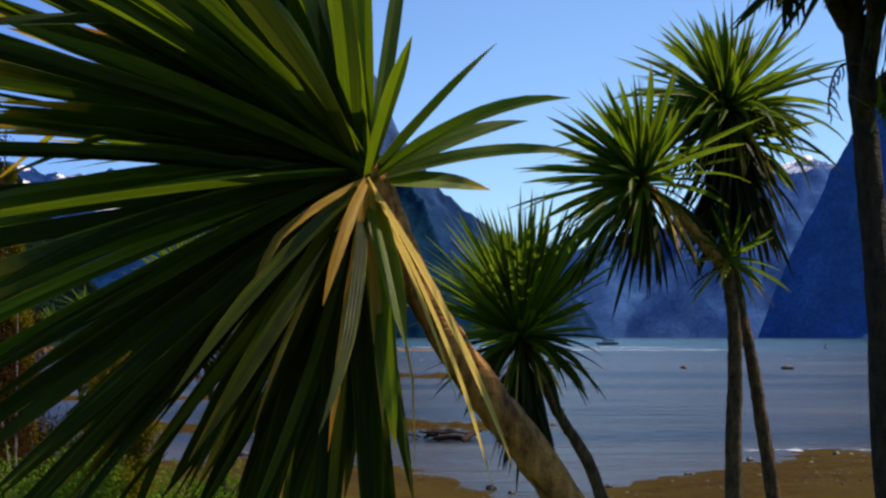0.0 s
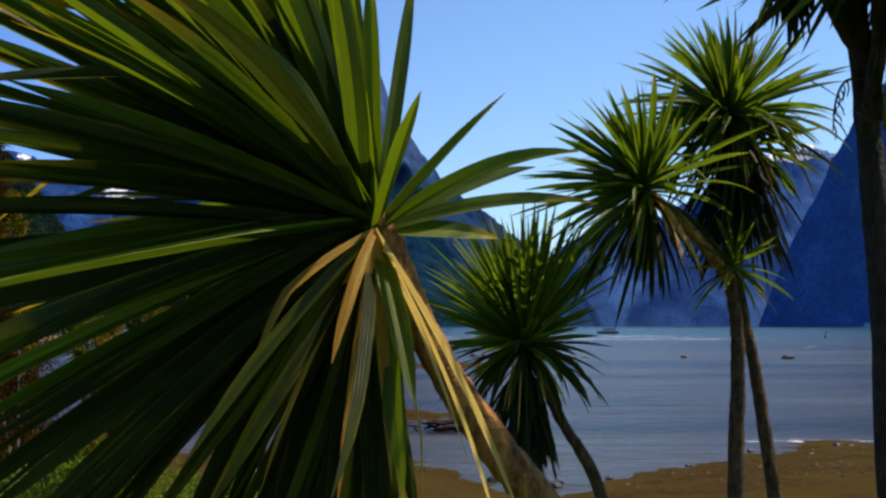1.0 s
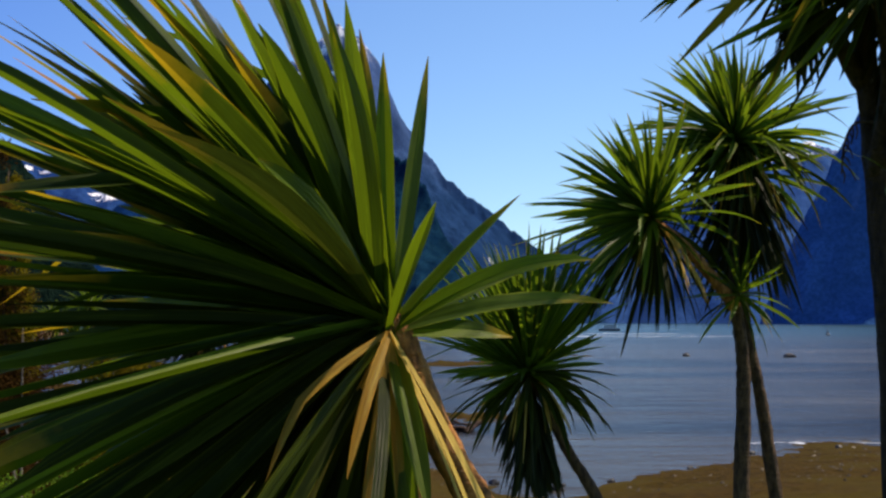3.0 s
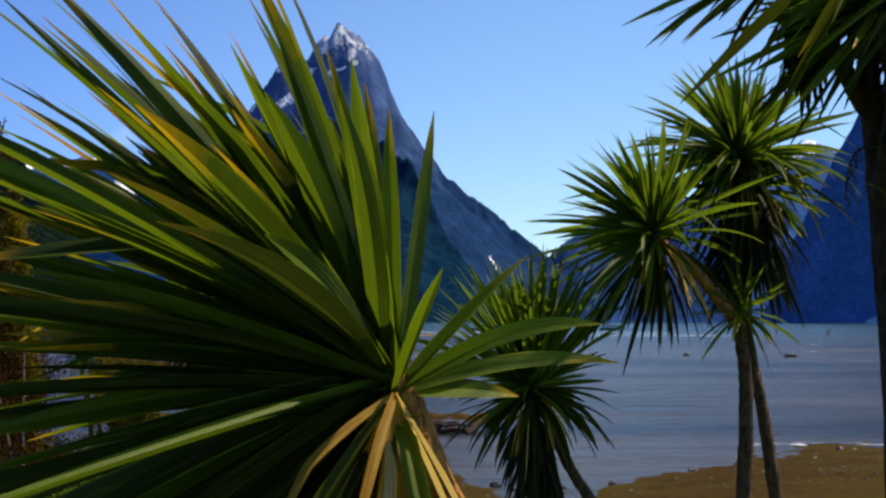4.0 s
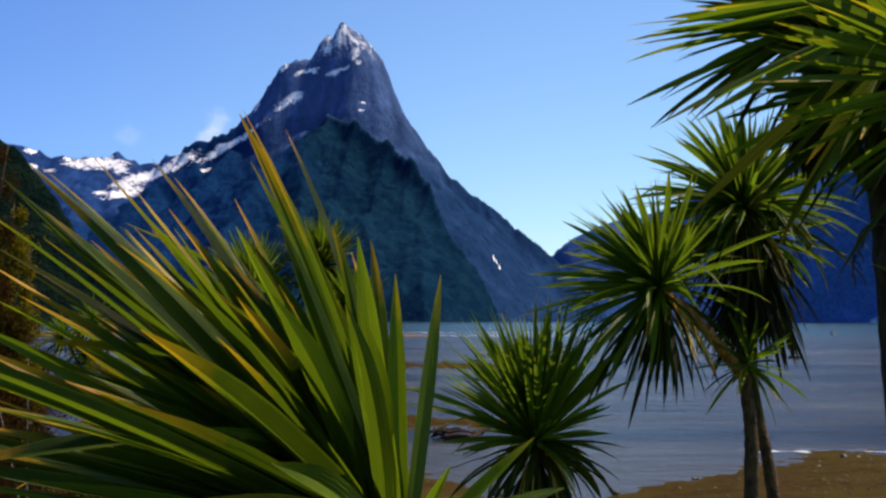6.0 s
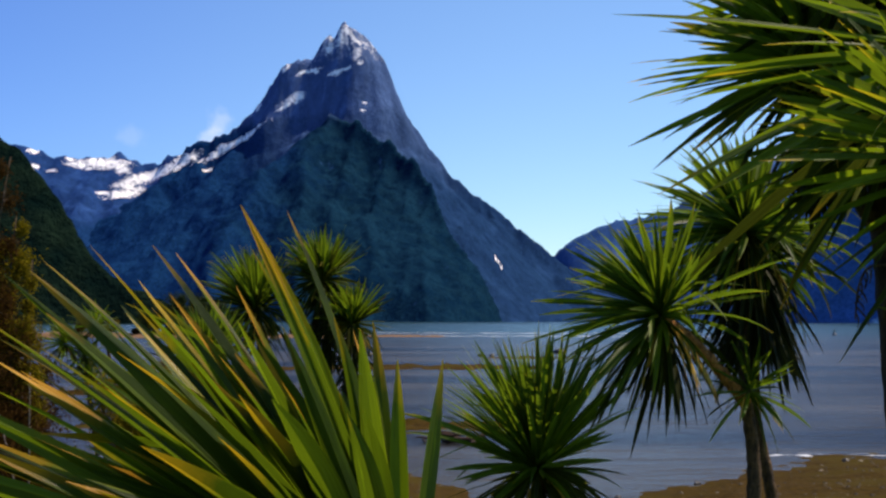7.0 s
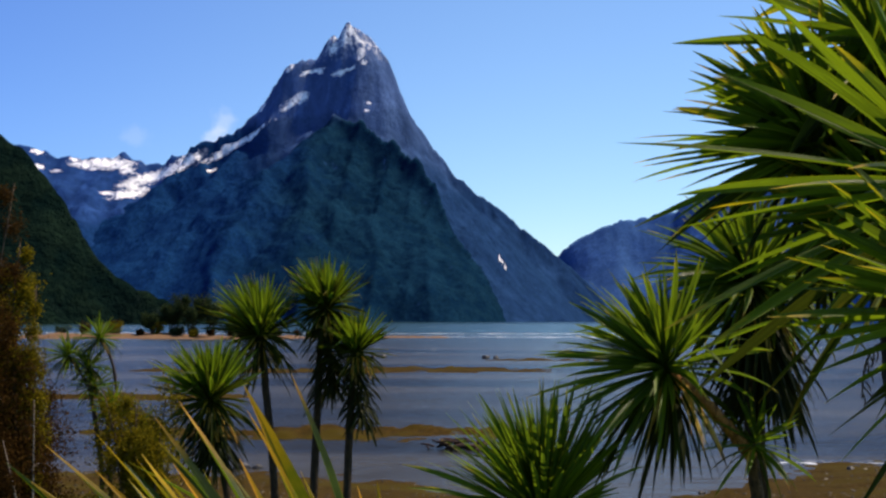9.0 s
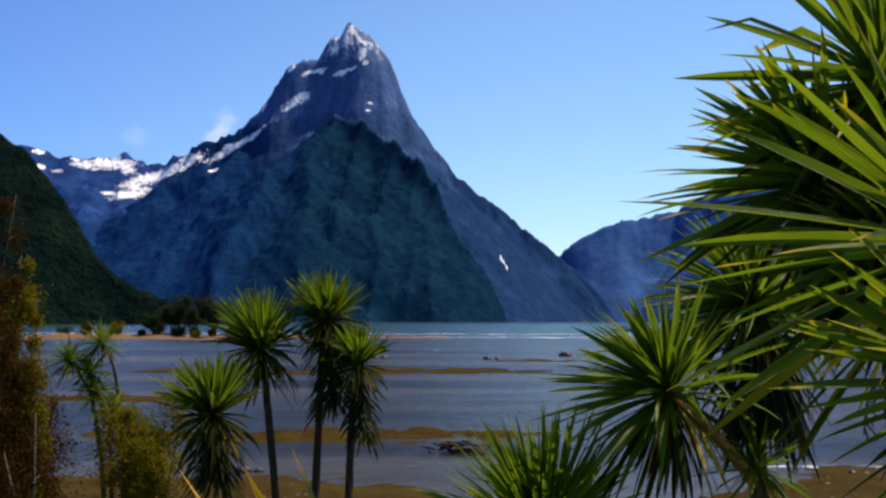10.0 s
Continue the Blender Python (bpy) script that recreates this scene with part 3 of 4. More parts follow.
def tube(points, radii, material, name, sides=10, rough=0.06, rnd=None, steps=5):
    """A bent, knobbly stem through the points."""
    pts = [Vector(p) for p in points]
    path, rad = [], []
    for i in range(len(pts) - 1):
        p0, p1, p2, p3 = pts[max(i - 1, 0)], pts[i], pts[i + 1], pts[min(i + 2, len(pts) - 1)]
        for k in range(steps):
            t = k / steps
            path.append(0.5 * ((2 * p1) + (p2 - p0) * t + (2 * p0 - 5 * p1 + 4 * p2 - p3) * t * t + (3 * p1 - p0 - 3 * p2 + p3) * t ** 3))
            rad.append(radii[i] * (1 - t) + radii[i + 1] * t)
    path.append(pts[-1])
    rad.append(radii[-1])
    verts, faces = [], []
    for i, (p, r) in enumerate(zip(path, rad)):
        d = (path[min(i + 1, len(path) - 1)] - path[max(i - 1, 0)]).normalized()
        x = d.cross(Vector((0.3, 1, 0.1))).normalized()
        y = d.cross(x)
        for k in range(sides):
            ang = 2 * math.pi * k / sides
            rr = r * (1 + rough * (rnd.uniform(-1, 1) if rnd else 0))
            verts.append(p + (x * math.cos(ang) + y * math.sin(ang)) * rr)
    for i in range(len(path) - 1):
        for k in range(sides):
            a, b = i * sides + k, i * sides + (k + 1) % sides
            faces.append((a, b, b + sides, a + sides))
    faces.append(tuple(range(sides))[::-1])
    faces.append(tuple(range((len(path) - 1) * sides, len(path) * sides)))
    return mesh_from(name, verts, faces, material)


def rosette(tree, centre, axis, count, length, width, rnd, wind=(0, 0, 0), near=6, wide=125, dead=6, sag=0.5, segs=8,
            material=None, skirt=0, skirt_down=0.3, thin=(), tall=0.1, upright=0.0, kinked=0.05, hang=1.6, shade_from=0.85, flare=0.45):
    """A head of sword leaves round the end of a stem: young ones stand up, old ones hang, withered ones line the stem below."""
    axis, wind, centre = Vector(axis).normalized(), Vector(wind), Vector(centre)
    ref = axis.cross(Vector((0.2, 1, 0.3))).normalized()
    other = axis.cross(ref)
    for i in range(count):
        s = (i + 0.5) / count
        polar = radians(near + (wide - near) * s ** 0.8 + rnd.uniform(-9, 9))
        az = i * 2.39996 + rnd.uniform(-0.25, 0.25)
        way = axis * math.cos(polar) + (ref * math.cos(az) + other * math.sin(az)) * math.sin(polar)
        if any(way.dot(Vector(toward).normalized()) > past and rnd.random() < chance for toward, past, chance in thin):
            continue
        long = length * (0.78 + 0.26 * math.sin(math.pi * min(1, s * 1.15) * 0.6)) * rnd.uniform(0.68, 1.1) * (1 - upright * max(0, way.z))
        # lower leaves get the darker copy, shade under the head as colour
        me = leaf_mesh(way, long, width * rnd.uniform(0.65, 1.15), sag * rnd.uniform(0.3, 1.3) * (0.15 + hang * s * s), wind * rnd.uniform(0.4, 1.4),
                       rnd, (material or LEAF_FAR) if s < shade_from + rnd.uniform(-0.12, 0.12) else LEAF_SHADED, fold=rnd.uniform(0.4, 1.0), segs=segs, twist=rnd.uniform(-1.0, 1.0),
                       roll=rnd.uniform(-1.1, 1.1), kink=rnd.uniform(0.45, 0.8) if rnd.random() < kinked else 0.0)
        part("leaf", me, tree, at=centre + axis * (tall * length * (0.6 - s)) + way * 0.012)
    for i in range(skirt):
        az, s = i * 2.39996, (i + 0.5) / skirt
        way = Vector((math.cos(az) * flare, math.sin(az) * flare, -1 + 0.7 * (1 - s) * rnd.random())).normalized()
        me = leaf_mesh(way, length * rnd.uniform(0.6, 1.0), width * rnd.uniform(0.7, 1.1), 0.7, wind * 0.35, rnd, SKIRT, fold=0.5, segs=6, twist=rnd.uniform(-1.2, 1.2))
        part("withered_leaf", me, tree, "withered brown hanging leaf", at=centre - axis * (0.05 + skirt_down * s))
    for i in range(dead):
        az = rnd.gauss(-0.6, 1.1)
        way = Vector((math.cos(az) * 0.7, math.sin(az) * 0.7, -1)).normalized()
        me = leaf_mesh(way, length * rnd.uniform(0.3, 0.7), width * rnd.uniform(0.25, 0.6), 0.5, wind * 0.3, rnd, DRY, fold=0.6, segs=6, twist=rnd.uniform(-1.5, 1.5))
        part("dead_leaf", me, tree, "dry straw-coloured hanging leaf", at=centre - axis * 0.08 * length + Vector((way.x, way.y, 0)) * 0.15)


def cabbage_tree(place, label, seed, stems, heads, bark=None, group="cabbage trees on the bank"):
    """place: foot of the tree. stems: (points, radii) in the world. heads: keyword sets for rosette, centre in the world."""
    rnd = random.Random(seed)
    base = Vector(place)
    tree = thing("cabbage_tree", base, label, "tree", group)
    for n, (points, radii, *own) in enumerate(stems):
        me = tube([Vector(p) - base for p in points], radii, own[0] if own else bark or BARK, "trunk", rnd=rnd, sides=14, steps=10, rough=0.11)
        part("trunk" if n == 0 else "branch", me, tree)
    for h in heads:
        h = dict(h)
        h["centre"] = Vector(h["centre"]) - base
        rosette(tree, rnd=rnd, **h)
    return tree


def foot(x, y):
    return (x, y, floor_at(x, y) - 0.05)


WIND = (-0.28, 0.05, 0.0)
# the tree beside the camera: the wind has swept its head to one side
CROWN = Vector((-0.155, 2.3, 5.32))
near_tree = cabbage_tree(
    foot(0.95, 2.5), "wind-blown cabbage tree with a leaning brown trunk", 21,
    [([foot(0.95, 2.5), (0.62, 2.42, 4.1), (0.23, 2.33, 4.70), (0.08, 2.3, 4.9), (-0.04, 2.3, 5.09), (-0.13, 2.3, 5.32)], [0.06, 0.045, 0.036, 0.036, 0.03, 0.03])],
    [dict(centre=CROWN, axis=(-0.62, 0.1, 0.78), count=250, length=1.0, width=0.047, wind=(-0.3, 0, 0.05), wide=104, dead=0, sag=0.5, segs=10, material=LEAF, upright=0.42, kinked=0.06, hang=1.0, shade_from=0.7,
          thin=(((1, 0, -0.12), -0.05, 1.0), ((1, 0, -0.12), -0.45, 0.45), ((0, -1, -0.2), 0.6, 0.75), ((-1, 0, 0.16), 0.94, 0.6)), tall=0.12),
     dict(centre=CROWN, axis=(-0.8, 0.05, 0.62), count=95, length=1.06, width=0.040, wind=(-0.22, 0, 0.08), wide=44, dead=0, sag=0.4, segs=9, material=LEAF, kinked=0.05, tall=0.12, upright=0.16, hang=0.7, shade_from=2.0),
     dict(centre=CROWN - Vector((0, 0, 0.04)), axis=(0.1, 0, -1), count=60, length=0.8, width=0.040, wind=(-0.35, 0, 0), near=8, wide=72, dead=0, sag=0.5, segs=9, material=LEAF_SHADED,
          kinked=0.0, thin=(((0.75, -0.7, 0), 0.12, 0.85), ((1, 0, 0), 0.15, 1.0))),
     dict(centre=CROWN - Vector((0.01, 0, 0.02)), axis=(-1, 0.1, -0.22), count=26, length=0.95, width=0.038, wind=(-0.2, 0, 0.05), near=8, wide=62, dead=0, sag=0.35, kinked=0.0, segs=9, material=LEAF_SHADED),
     dict(centre=CROWN - Vector((0.02, 0, 0.05)), axis=(-0.3, 0.12, -1), count=32, length=0.82, width=0.044, wind=(-0.1, 0, 0), near=3, wide=34, dead=0, sag=0.15, kinked=0.08, segs=9, material=LEAF_SHADED)],
    BARK_WARM)
rnd = random.Random(5)
# single leaves that stand apart: tip from the crown, width, arch
UPRIGHT_LEAVES = [
    ((-0.42, 0.0, 0.62), 0.044, 0.0), ((-0.29, -0.1, 0.61), 0.046, 0.04), ((-0.36, 0.1, 0.60), 0.042, 0.0), ((-0.08, -0.05, 0.60), 0.050, 0.0),
    ((-0.02, 0.12, 0.54), 0.040, 0.0), ((-0.2, 0.05, 0.60), 0.044, 0.05), ((0.067, 0.15, 0.54), 0.034, 0.0), ((-0.50, 0.05, 0.68), 0.040, 0.05),
    ((-0.58, -0.08, 0.66), 0.038, 0.05), ((-0.40, 0.12, 0.65), 0.042, 0.0), ((-0.66, 0.1, 0.54), 0.036, 0.1),
    ((-0.62, -0.12, 0.60), 0.038, 0.1), ((-0.74, 0.0, 0.46), 0.036, 0.15), ((-0.55, 0.15, 0.62), 0.034, 0.05)]
SIDE_LEAVES = [
    ((0.085, -0.22, 0.21), 0.050, 0.1), ((0.235, -0.05, 0.243), 0.042, 0.05), ((0.35, -0.15, 0.10), 0.046, 0.35), ((0.40, 0.02, 0.03), 0.044, 0.25),
    ((0.30, 0.12, 0.12), 0.04, 0.2), ((0.22, 0.05, -0.02), 0.040, 0.2), ((0.05, -0.12, -0.46), 0.050, 0.2), ((0.07, -0.2, -0.30), 0.040, 0.2)]
DRY_LEAVES = [
    ((-0.045, -0.14, -0.46), 0.026, 0.25), ((0.225, -0.10, -0.50), 0.028, 0.25), ((-0.15, -0.14, -0.44), 0.014, 0.3), ((0.03, -0.05, -0.43), 0.022, 0.2),
    ((-0.05, -0.18, -0.24), 0.030, 0.3), ((-0.19, -0.16, -0.24), 0.024, 0.35), ((0.19, -0.16, -0.53), 0.020, 0.3), ((0.10, -0.06, -0.50), 0.016, 0.2),
    ((0.15, -0.04, -0.40), 0.018, 0.2)]
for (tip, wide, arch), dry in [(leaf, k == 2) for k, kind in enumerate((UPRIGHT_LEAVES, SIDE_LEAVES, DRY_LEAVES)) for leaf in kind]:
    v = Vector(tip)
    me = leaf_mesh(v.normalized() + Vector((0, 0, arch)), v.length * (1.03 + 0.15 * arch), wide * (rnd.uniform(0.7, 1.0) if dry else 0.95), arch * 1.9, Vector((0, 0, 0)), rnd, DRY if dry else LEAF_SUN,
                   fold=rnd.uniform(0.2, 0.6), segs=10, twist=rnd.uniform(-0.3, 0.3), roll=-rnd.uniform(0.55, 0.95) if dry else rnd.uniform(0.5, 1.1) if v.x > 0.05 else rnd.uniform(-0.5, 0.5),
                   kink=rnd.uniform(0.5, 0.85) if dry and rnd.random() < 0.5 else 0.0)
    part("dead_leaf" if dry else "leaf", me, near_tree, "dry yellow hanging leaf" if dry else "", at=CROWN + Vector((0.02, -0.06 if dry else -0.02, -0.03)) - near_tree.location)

cabbage_tree(foot(1.4, 7.7), "young single-headed cabbage tree leaning over the bank", 22,
             [([foot(1.4, 7.7), (1.01, 7.7, 4.0), (0.74, 7.7, 4.53), (0.55, 7.7, 4.95)], [0.06, 0.04, 0.034, 0.034])],
             [dict(centre=(0.50, 7.7, 5.0), axis=(-0.1, 0, 1), count=190, length=0.88, width=0.036, wind=(-0.14, 0, 0), near=3, wide=56, dead=4, sag=0.22, shade_from=2.0),
              dict(centre=(0.51, 7.7, 4.98), axis=(-0.1, 0, 1), count=95, length=0.60, width=0.040, wind=(-0.16, 0, 0), near=58, wide=118, dead=16, sag=1.1, skirt=120, skirt_down=0.34, shade_from=0.45)])
cabbage_tree(foot(1.86, 7.7), "tall twin-stemmed cabbage tree with several leafy heads", 23,
             [([foot(1.86, 7.7), (1.84, 7.7, 4.1), (1.86, 7.7, 4.7), (1.86, 7.7, 5.1), (1.82, 7.72, 5.48), (1.87, 7.9, 5.9), (1.9, 8.0, 6.5)], [0.072, 0.052, 0.046, 0.041, 0.038, 0.034, 0.03]),
              # branch to the left head: sunlight on it put into a brighter bark
              ([(1.82, 7.7, 5.40), (1.66, 7.66, 5.6), (1.46, 7.6, 5.8), (1.27, 7.5, 5.93)], [0.042, 0.038, 0.036, 0.034], BARK_WARM),
              ([foot(2.35, 7.9), (2.14, 7.9, 3.98), (2.06, 7.9, 4.57), (2.01, 7.9, 4.9), (1.94, 7.92, 5.3), (1.97, 8.05, 5.8), (2.04, 8.1, 6.25)], [0.066, 0.046, 0.042, 0.038, 0.034, 0.03, 0.028])],
             [dict(centre=(1.25, 7.5, 5.95), axis=(-0.3, -0.1, 0.9), count=250, length=0.78, width=0.036, wind=WIND, near=3, wide=125, dead=26, sag=0.7, skirt=26, skirt_down=0.12, thin=(((1, 0, -0.35), 0.5, 0.85),)),
              dict(centre=(1.9, 8.0, 6.5), axis=(-0.16, 0, 1), count=270, length=0.78, width=0.036, wind=WIND, near=3, wide=112, dead=26, sag=0.9, skirt=170, skirt_down=0.5, flare=0.75),
              dict(centre=(2.04, 8.1, 6.3), axis=(0.1, 0, 1), count=70, length=0.56, width=0.04, wind=WIND, near=10, wide=130, dead=4, sag=0.8, skirt=30, skirt_down=0.3),
              dict(centre=(1.83, 7.66, 5.48), axis=(0.1, -0.2, 1), count=44, length=0.40, width=0.026, wind=WIND, wide=125, dead=8)])
dark_tree = cabbage_tree(foot(2.0, 5.2), "large cabbage tree with a dark trunk and drooping heads", 24,
             [([foot(2.0, 5.2), (1.90, 5.2, 4.4), (1.87, 5.2, 5.3), (1.82, 5.2, 6.1), (1.7, 5.0, 6.8), (1.62, 4.75, 7.28)], [0.08, 0.058, 0.054, 0.052, 0.045, 0.04]),
              ([(1.79, 5.18, 6.3), (1.62, 5.05, 6.5), (1.48, 4.96, 6.7), (1.43, 4.9, 6.93)], [0.04, 0.038, 0.036, 0.034]),
              ([(1.82, 5.2, 6.0), (1.95, 4.6, 6.2), (1.68, 3.8, 6.38), (1.22, 3.05, 6.55)], [0.05, 0.04, 0.035, 0.03]), ([(1.81, 5.2, 6.15), (1.9, 5.1, 6.5), (1.98, 4.92, 6.92)], [0.045, 0.035, 0.03]), ([(1.75, 4.0, 6.34), (1.5, 3.2, 6.22), (1.12, 2.62, 6.22)], [0.03, 0.026, 0.024]),
              ([(1.82, 5.2, 5.95), (1.78, 4.9, 6.3), (1.68, 4.72, 6.62)], [0.04, 0.032, 0.028])],
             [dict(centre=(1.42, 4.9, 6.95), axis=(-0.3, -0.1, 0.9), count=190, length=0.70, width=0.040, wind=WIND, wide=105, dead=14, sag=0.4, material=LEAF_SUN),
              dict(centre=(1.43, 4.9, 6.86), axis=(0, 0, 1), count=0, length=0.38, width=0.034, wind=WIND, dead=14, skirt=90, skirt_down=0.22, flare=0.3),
              dict(centre=(1.6, 4.7, 7.32), axis=(-0.2, 0, 1), count=85, length=0.8, width=0.05, wind=WIND, wide=140, dead=6, skirt=60, skirt_down=0.3, material=LEAF_SUN, shade_from=0.8),
              dict(centre=(1.19, 3.02, 6.58), axis=(-0.25, 0.1, 1), count=60, length=0.8, width=0.035, wind=(-0.1, 0, 0), near=10, wide=120, dead=4, sag=0.35, material=LEAF_SUN, shade_from=0.8),
              dict(centre=(1.98, 4.9, 6.95), axis=(-0.1, 0, 1), count=110, length=0.82, width=0.05, wind=WIND, near=30, wide=125, dead=5, skirt=80, skirt_down=0.12, material=LEAF_SUN, shade_from=0.8),
              dict(centre=(1.1, 2.6, 6.26), axis=(-0.6, 0.1, 0.55), count=66, length=0.5, width=0.032, wind=(-0.1, 0, 0), wide=88, dead=3, sag=0.3, material=LEAF_SUN, shade_from=0.8),
              dict(centre=(1.66, 4.7, 6.66), axis=(-0.7, -0.2, 0.6), count=140, length=0.62, width=0.042, wind=WIND, wide=92, dead=5, sag=0.25, material=LEAF_SUN, shade_from=0.8),
              dict(centre=(1.84, 5.02, 5.92), axis=(0.5, -0.8, 0.3), count=34, length=0.22, width=0.024, wind=(0, 0, 0), wide=80, dead=3, material=LEAF_SUN, shade_from=2.0)],
             BARK_DARK)
rnd = random.Random(61)
stalk = [Vector((1.83, 5.15, 6.16)), Vector((1.71, 5.1, 6.15)), Vector((1.655, 5.08, 6.06)), Vector((1.64, 5.08, 5.93))]
part("dry_flower_stalk", tube([p - dark_tree.location for p in stalk], [0.007, 0.006, 0.005, 0.003], TWIG, "dry_flower_stalk", sides=6), dark_tree, "dry dangling flower stalk")
for k in range(9):
    p = stalk[1].lerp(stalk[2], k / 4) if k < 5 else stalk[2].lerp(stalk[3], (k - 4) / 5)
    q = p + Vector((rnd.uniform(-0.05, 0.05), rnd.uniform(-0.04, 0.04), -rnd.uniform(0.03, 0.08)))
    part("twig", tube([v - dark_tree.location for v in (p, (p + q) / 2 + Vector((0.008, 0, 0)), q)], [0.004, 0.004, 0.002], TWIG, "twig", sides=5, steps=3), dark_tree)
# trees lower on the bank
for seed, bx, by, crown, n, size, sk, down in (
        (31, -2.08, 14.3, (-2.31, 14.3, 6.05), 130, 0.80, 30, 0.2), (32, -1.75, 14.4, (-1.55, 14.4, 6.38), 150, 0.66, 150, 0.85),
        (33, -1.35, 14.2, (-1.17, 14.2, 5.86), 110, 0.54, 110, 0.7), (34, -2.12, 12.2, (-2.47, 12.2, 5.43), 140, 0.68, 140, 0.5)):
    x, y, z = crown
    f = foot(bx, by)
    cabbage_tree(f, "slender cabbage tree with one shaggy green head", seed,
                 [([f, (bx * 0.75 + x * 0.25 + 0.03, by, z * 0.5 + f[2] * 0.5), (bx * 0.3 + x * 0.7, by, z - 0.5), (x, y, z)], [0.065, 0.048, 0.042, 0.04])],
                 [dict(centre=crown, axis=(-0.1, 0, 1), count=int(n * 1.4), length=size, width=0.036, wind=(-0.2, 0, 0), near=2, wide=58, dead=6, sag=0.3, segs=6, shade_from=0.9),
                  dict(centre=crown, axis=(-0.1, 0, 1), count=n // 2, length=size * 0.85, width=0.036, wind=(-0.2, 0, 0), near=62, wide=130, dead=26, sag=1.4, segs=6, skirt=sk, skirt_down=down, shade_from=0.05, flare=1.2)], BARK_DARK)
for seed, bx, crown, more in ((41, -9.4, (-10.17, 35, 5.7), ((-9.0, 35.2, 3.1), (-9.75, 34.9, 3.7))), (42, -10.0, (-11.06, 35, 5.2), ((-10.5, 35.1, 4.9),)), (43, -9.75, (-10.35, 35.2, 4.3), ())):
    f = foot(bx, 35)
    x, y, z = crown
    cabbage_tree(f, "thin young cabbage tree with sparse tufts at the water", seed,
                 [([f, (bx - 0.1, 35, 2.6), (bx * 0.5 + x * 0.5 + 0.1, 35, z * 0.5 + 1.6), (x * 0.8 + bx * 0.2 + 0.15, 35, z - 0.5), crown], [0.07, 0.055, 0.045, 0.04, 0.035])] +
                 [([(bx - 0.05, 35, 2.0), (c[0] * 0.6 + bx * 0.4, 35, (c[2] + 2.0) / 2), c], [0.05, 0.04, 0.035]) for c in more],
                 [dict(centre=c, axis=(-0.25, 0, 1), count=66, length=0.9, width=0.06, wind=WIND, wide=130, dead=3, sag=0.7, segs=5, material=LEAF_FAR) for c in (crown, *more)], BARK_DARK)


# ---- shrubs ----
def leaf_cloud(rnd, spots, size, material, name):
    """Many small leaves on twigs, one mesh: spots are (centre, radius, how many)."""
    verts, faces = [], []
    for c, r, n in spots:
        for _ in range(n):
            p = Vector(c) + Vector((rnd.gauss(0, 1), rnd.gauss(0, 1), rnd.gauss(0, 1.2))) * r * 0.62
            a = Vector((rnd.gauss(0, 1), rnd.gauss(0, 1), rnd.gauss(0.4, 1))).normalized() * size * rnd.uniform(0.6, 1.5)
            s = a.cross(Vector((rnd.gauss(0, 1), rnd.gauss(0, 1), rnd.gauss(0, 1)))).normalized() * size * rnd.uniform(0.25, 0.45)
            k = len(verts)
            verts += [p, p + a * 0.5 + s, p + a, p + a * 0.5 - s]
            faces.append((k, k + 1, k + 2, k + 3))
    return mesh_from(name, verts, faces, material, smooth=False)


def shrub(name, place, height, spread, label, material, seed, stems=7, leaves=2600, size=0.07, lean=(0, 0), bark=None, clumps=5, low=0.35, fat=0.03, wander=0.1):
    rnd = random.Random(seed)
    ob = thing(name, place, label, "shrub" if name == "shrub" else "tree")
    spots = []
    for i in range(stems):
        az = i * 2.4 + rnd.uniform(-0.4, 0.4)
        top = Vector((math.cos(az) * spread * rnd.uniform(0.3, 1) + lean[0], math.sin(az) * spread * rnd.uniform(0.3, 1) + lean[1], height * rnd.uniform(0.7, 1.0)))
        mid = Vector((top.x * 0.35 + rnd.uniform(-wander, wander), top.y * 0.35 + rnd.uniform(-wander, wander), top.z * 0.5))
        part("stem", tube([(top.x * 0.06, top.y * 0.06, 0), mid, top], [fat, fat * 0.7, fat * 0.25], bark or TWIG, "stem", sides=6, rnd=rnd, steps=4), ob)
        for k in range(clumps):
            t = low + (1 - low) * (k + rnd.random()) / clumps
            c = mid.lerp(top, min(1, max(0, (t - 0.5) * 2))) if t > 0.5 else mid * (t * 2)
            off = Vector((rnd.uniform(-1, 1), rnd.uniform(-1, 1), rnd.uniform(-0.5, 0.8))) * spread * 0.3
            if rnd.random() < 0.8:
                part("twig", tube([c, c + off * 0.6 + Vector((0, 0, 0.03)), c + off * 1.4], [fat * 0.35, fat * 0.25, fat * 0.1], bark or TWIG, "twig", sides=5, steps=3), ob)
            spots.append((c + off, spread * rnd.uniform(0.14, 0.3), leaves // (stems * clumps)))
    part("crown", leaf_cloud(rnd, spots, size, material, "crown"), ob)
    return ob


shrub("small_tree", foot(-5.25, 15.5), 4.0, 0.85, "spindly half-bare tree with sparse brown foliage", BROWN, 51, stems=9, leaves=60000, size=0.032, lean=(-0.9, 0), clumps=14, low=0.15, fat=0.026, wander=0.25)
shrub("small_tree", foot(-5.9, 15.0), 6.0, 0.6, "tall spindly tree with brown foliage", BROWN, 52, stems=9, leaves=60000, size=0.032, lean=(-0.1, 0), clumps=14, low=0.08, fat=0.028, wander=0.25)
shrub("small_tree", foot(-5.75, 15.6), 5.5, 0.45, "slim upright tree with olive-yellow foliage", OLIVE, 59, stems=7, leaves=30000, size=0.035, clumps=9, low=0.5, fat=0.024, wander=0.15)
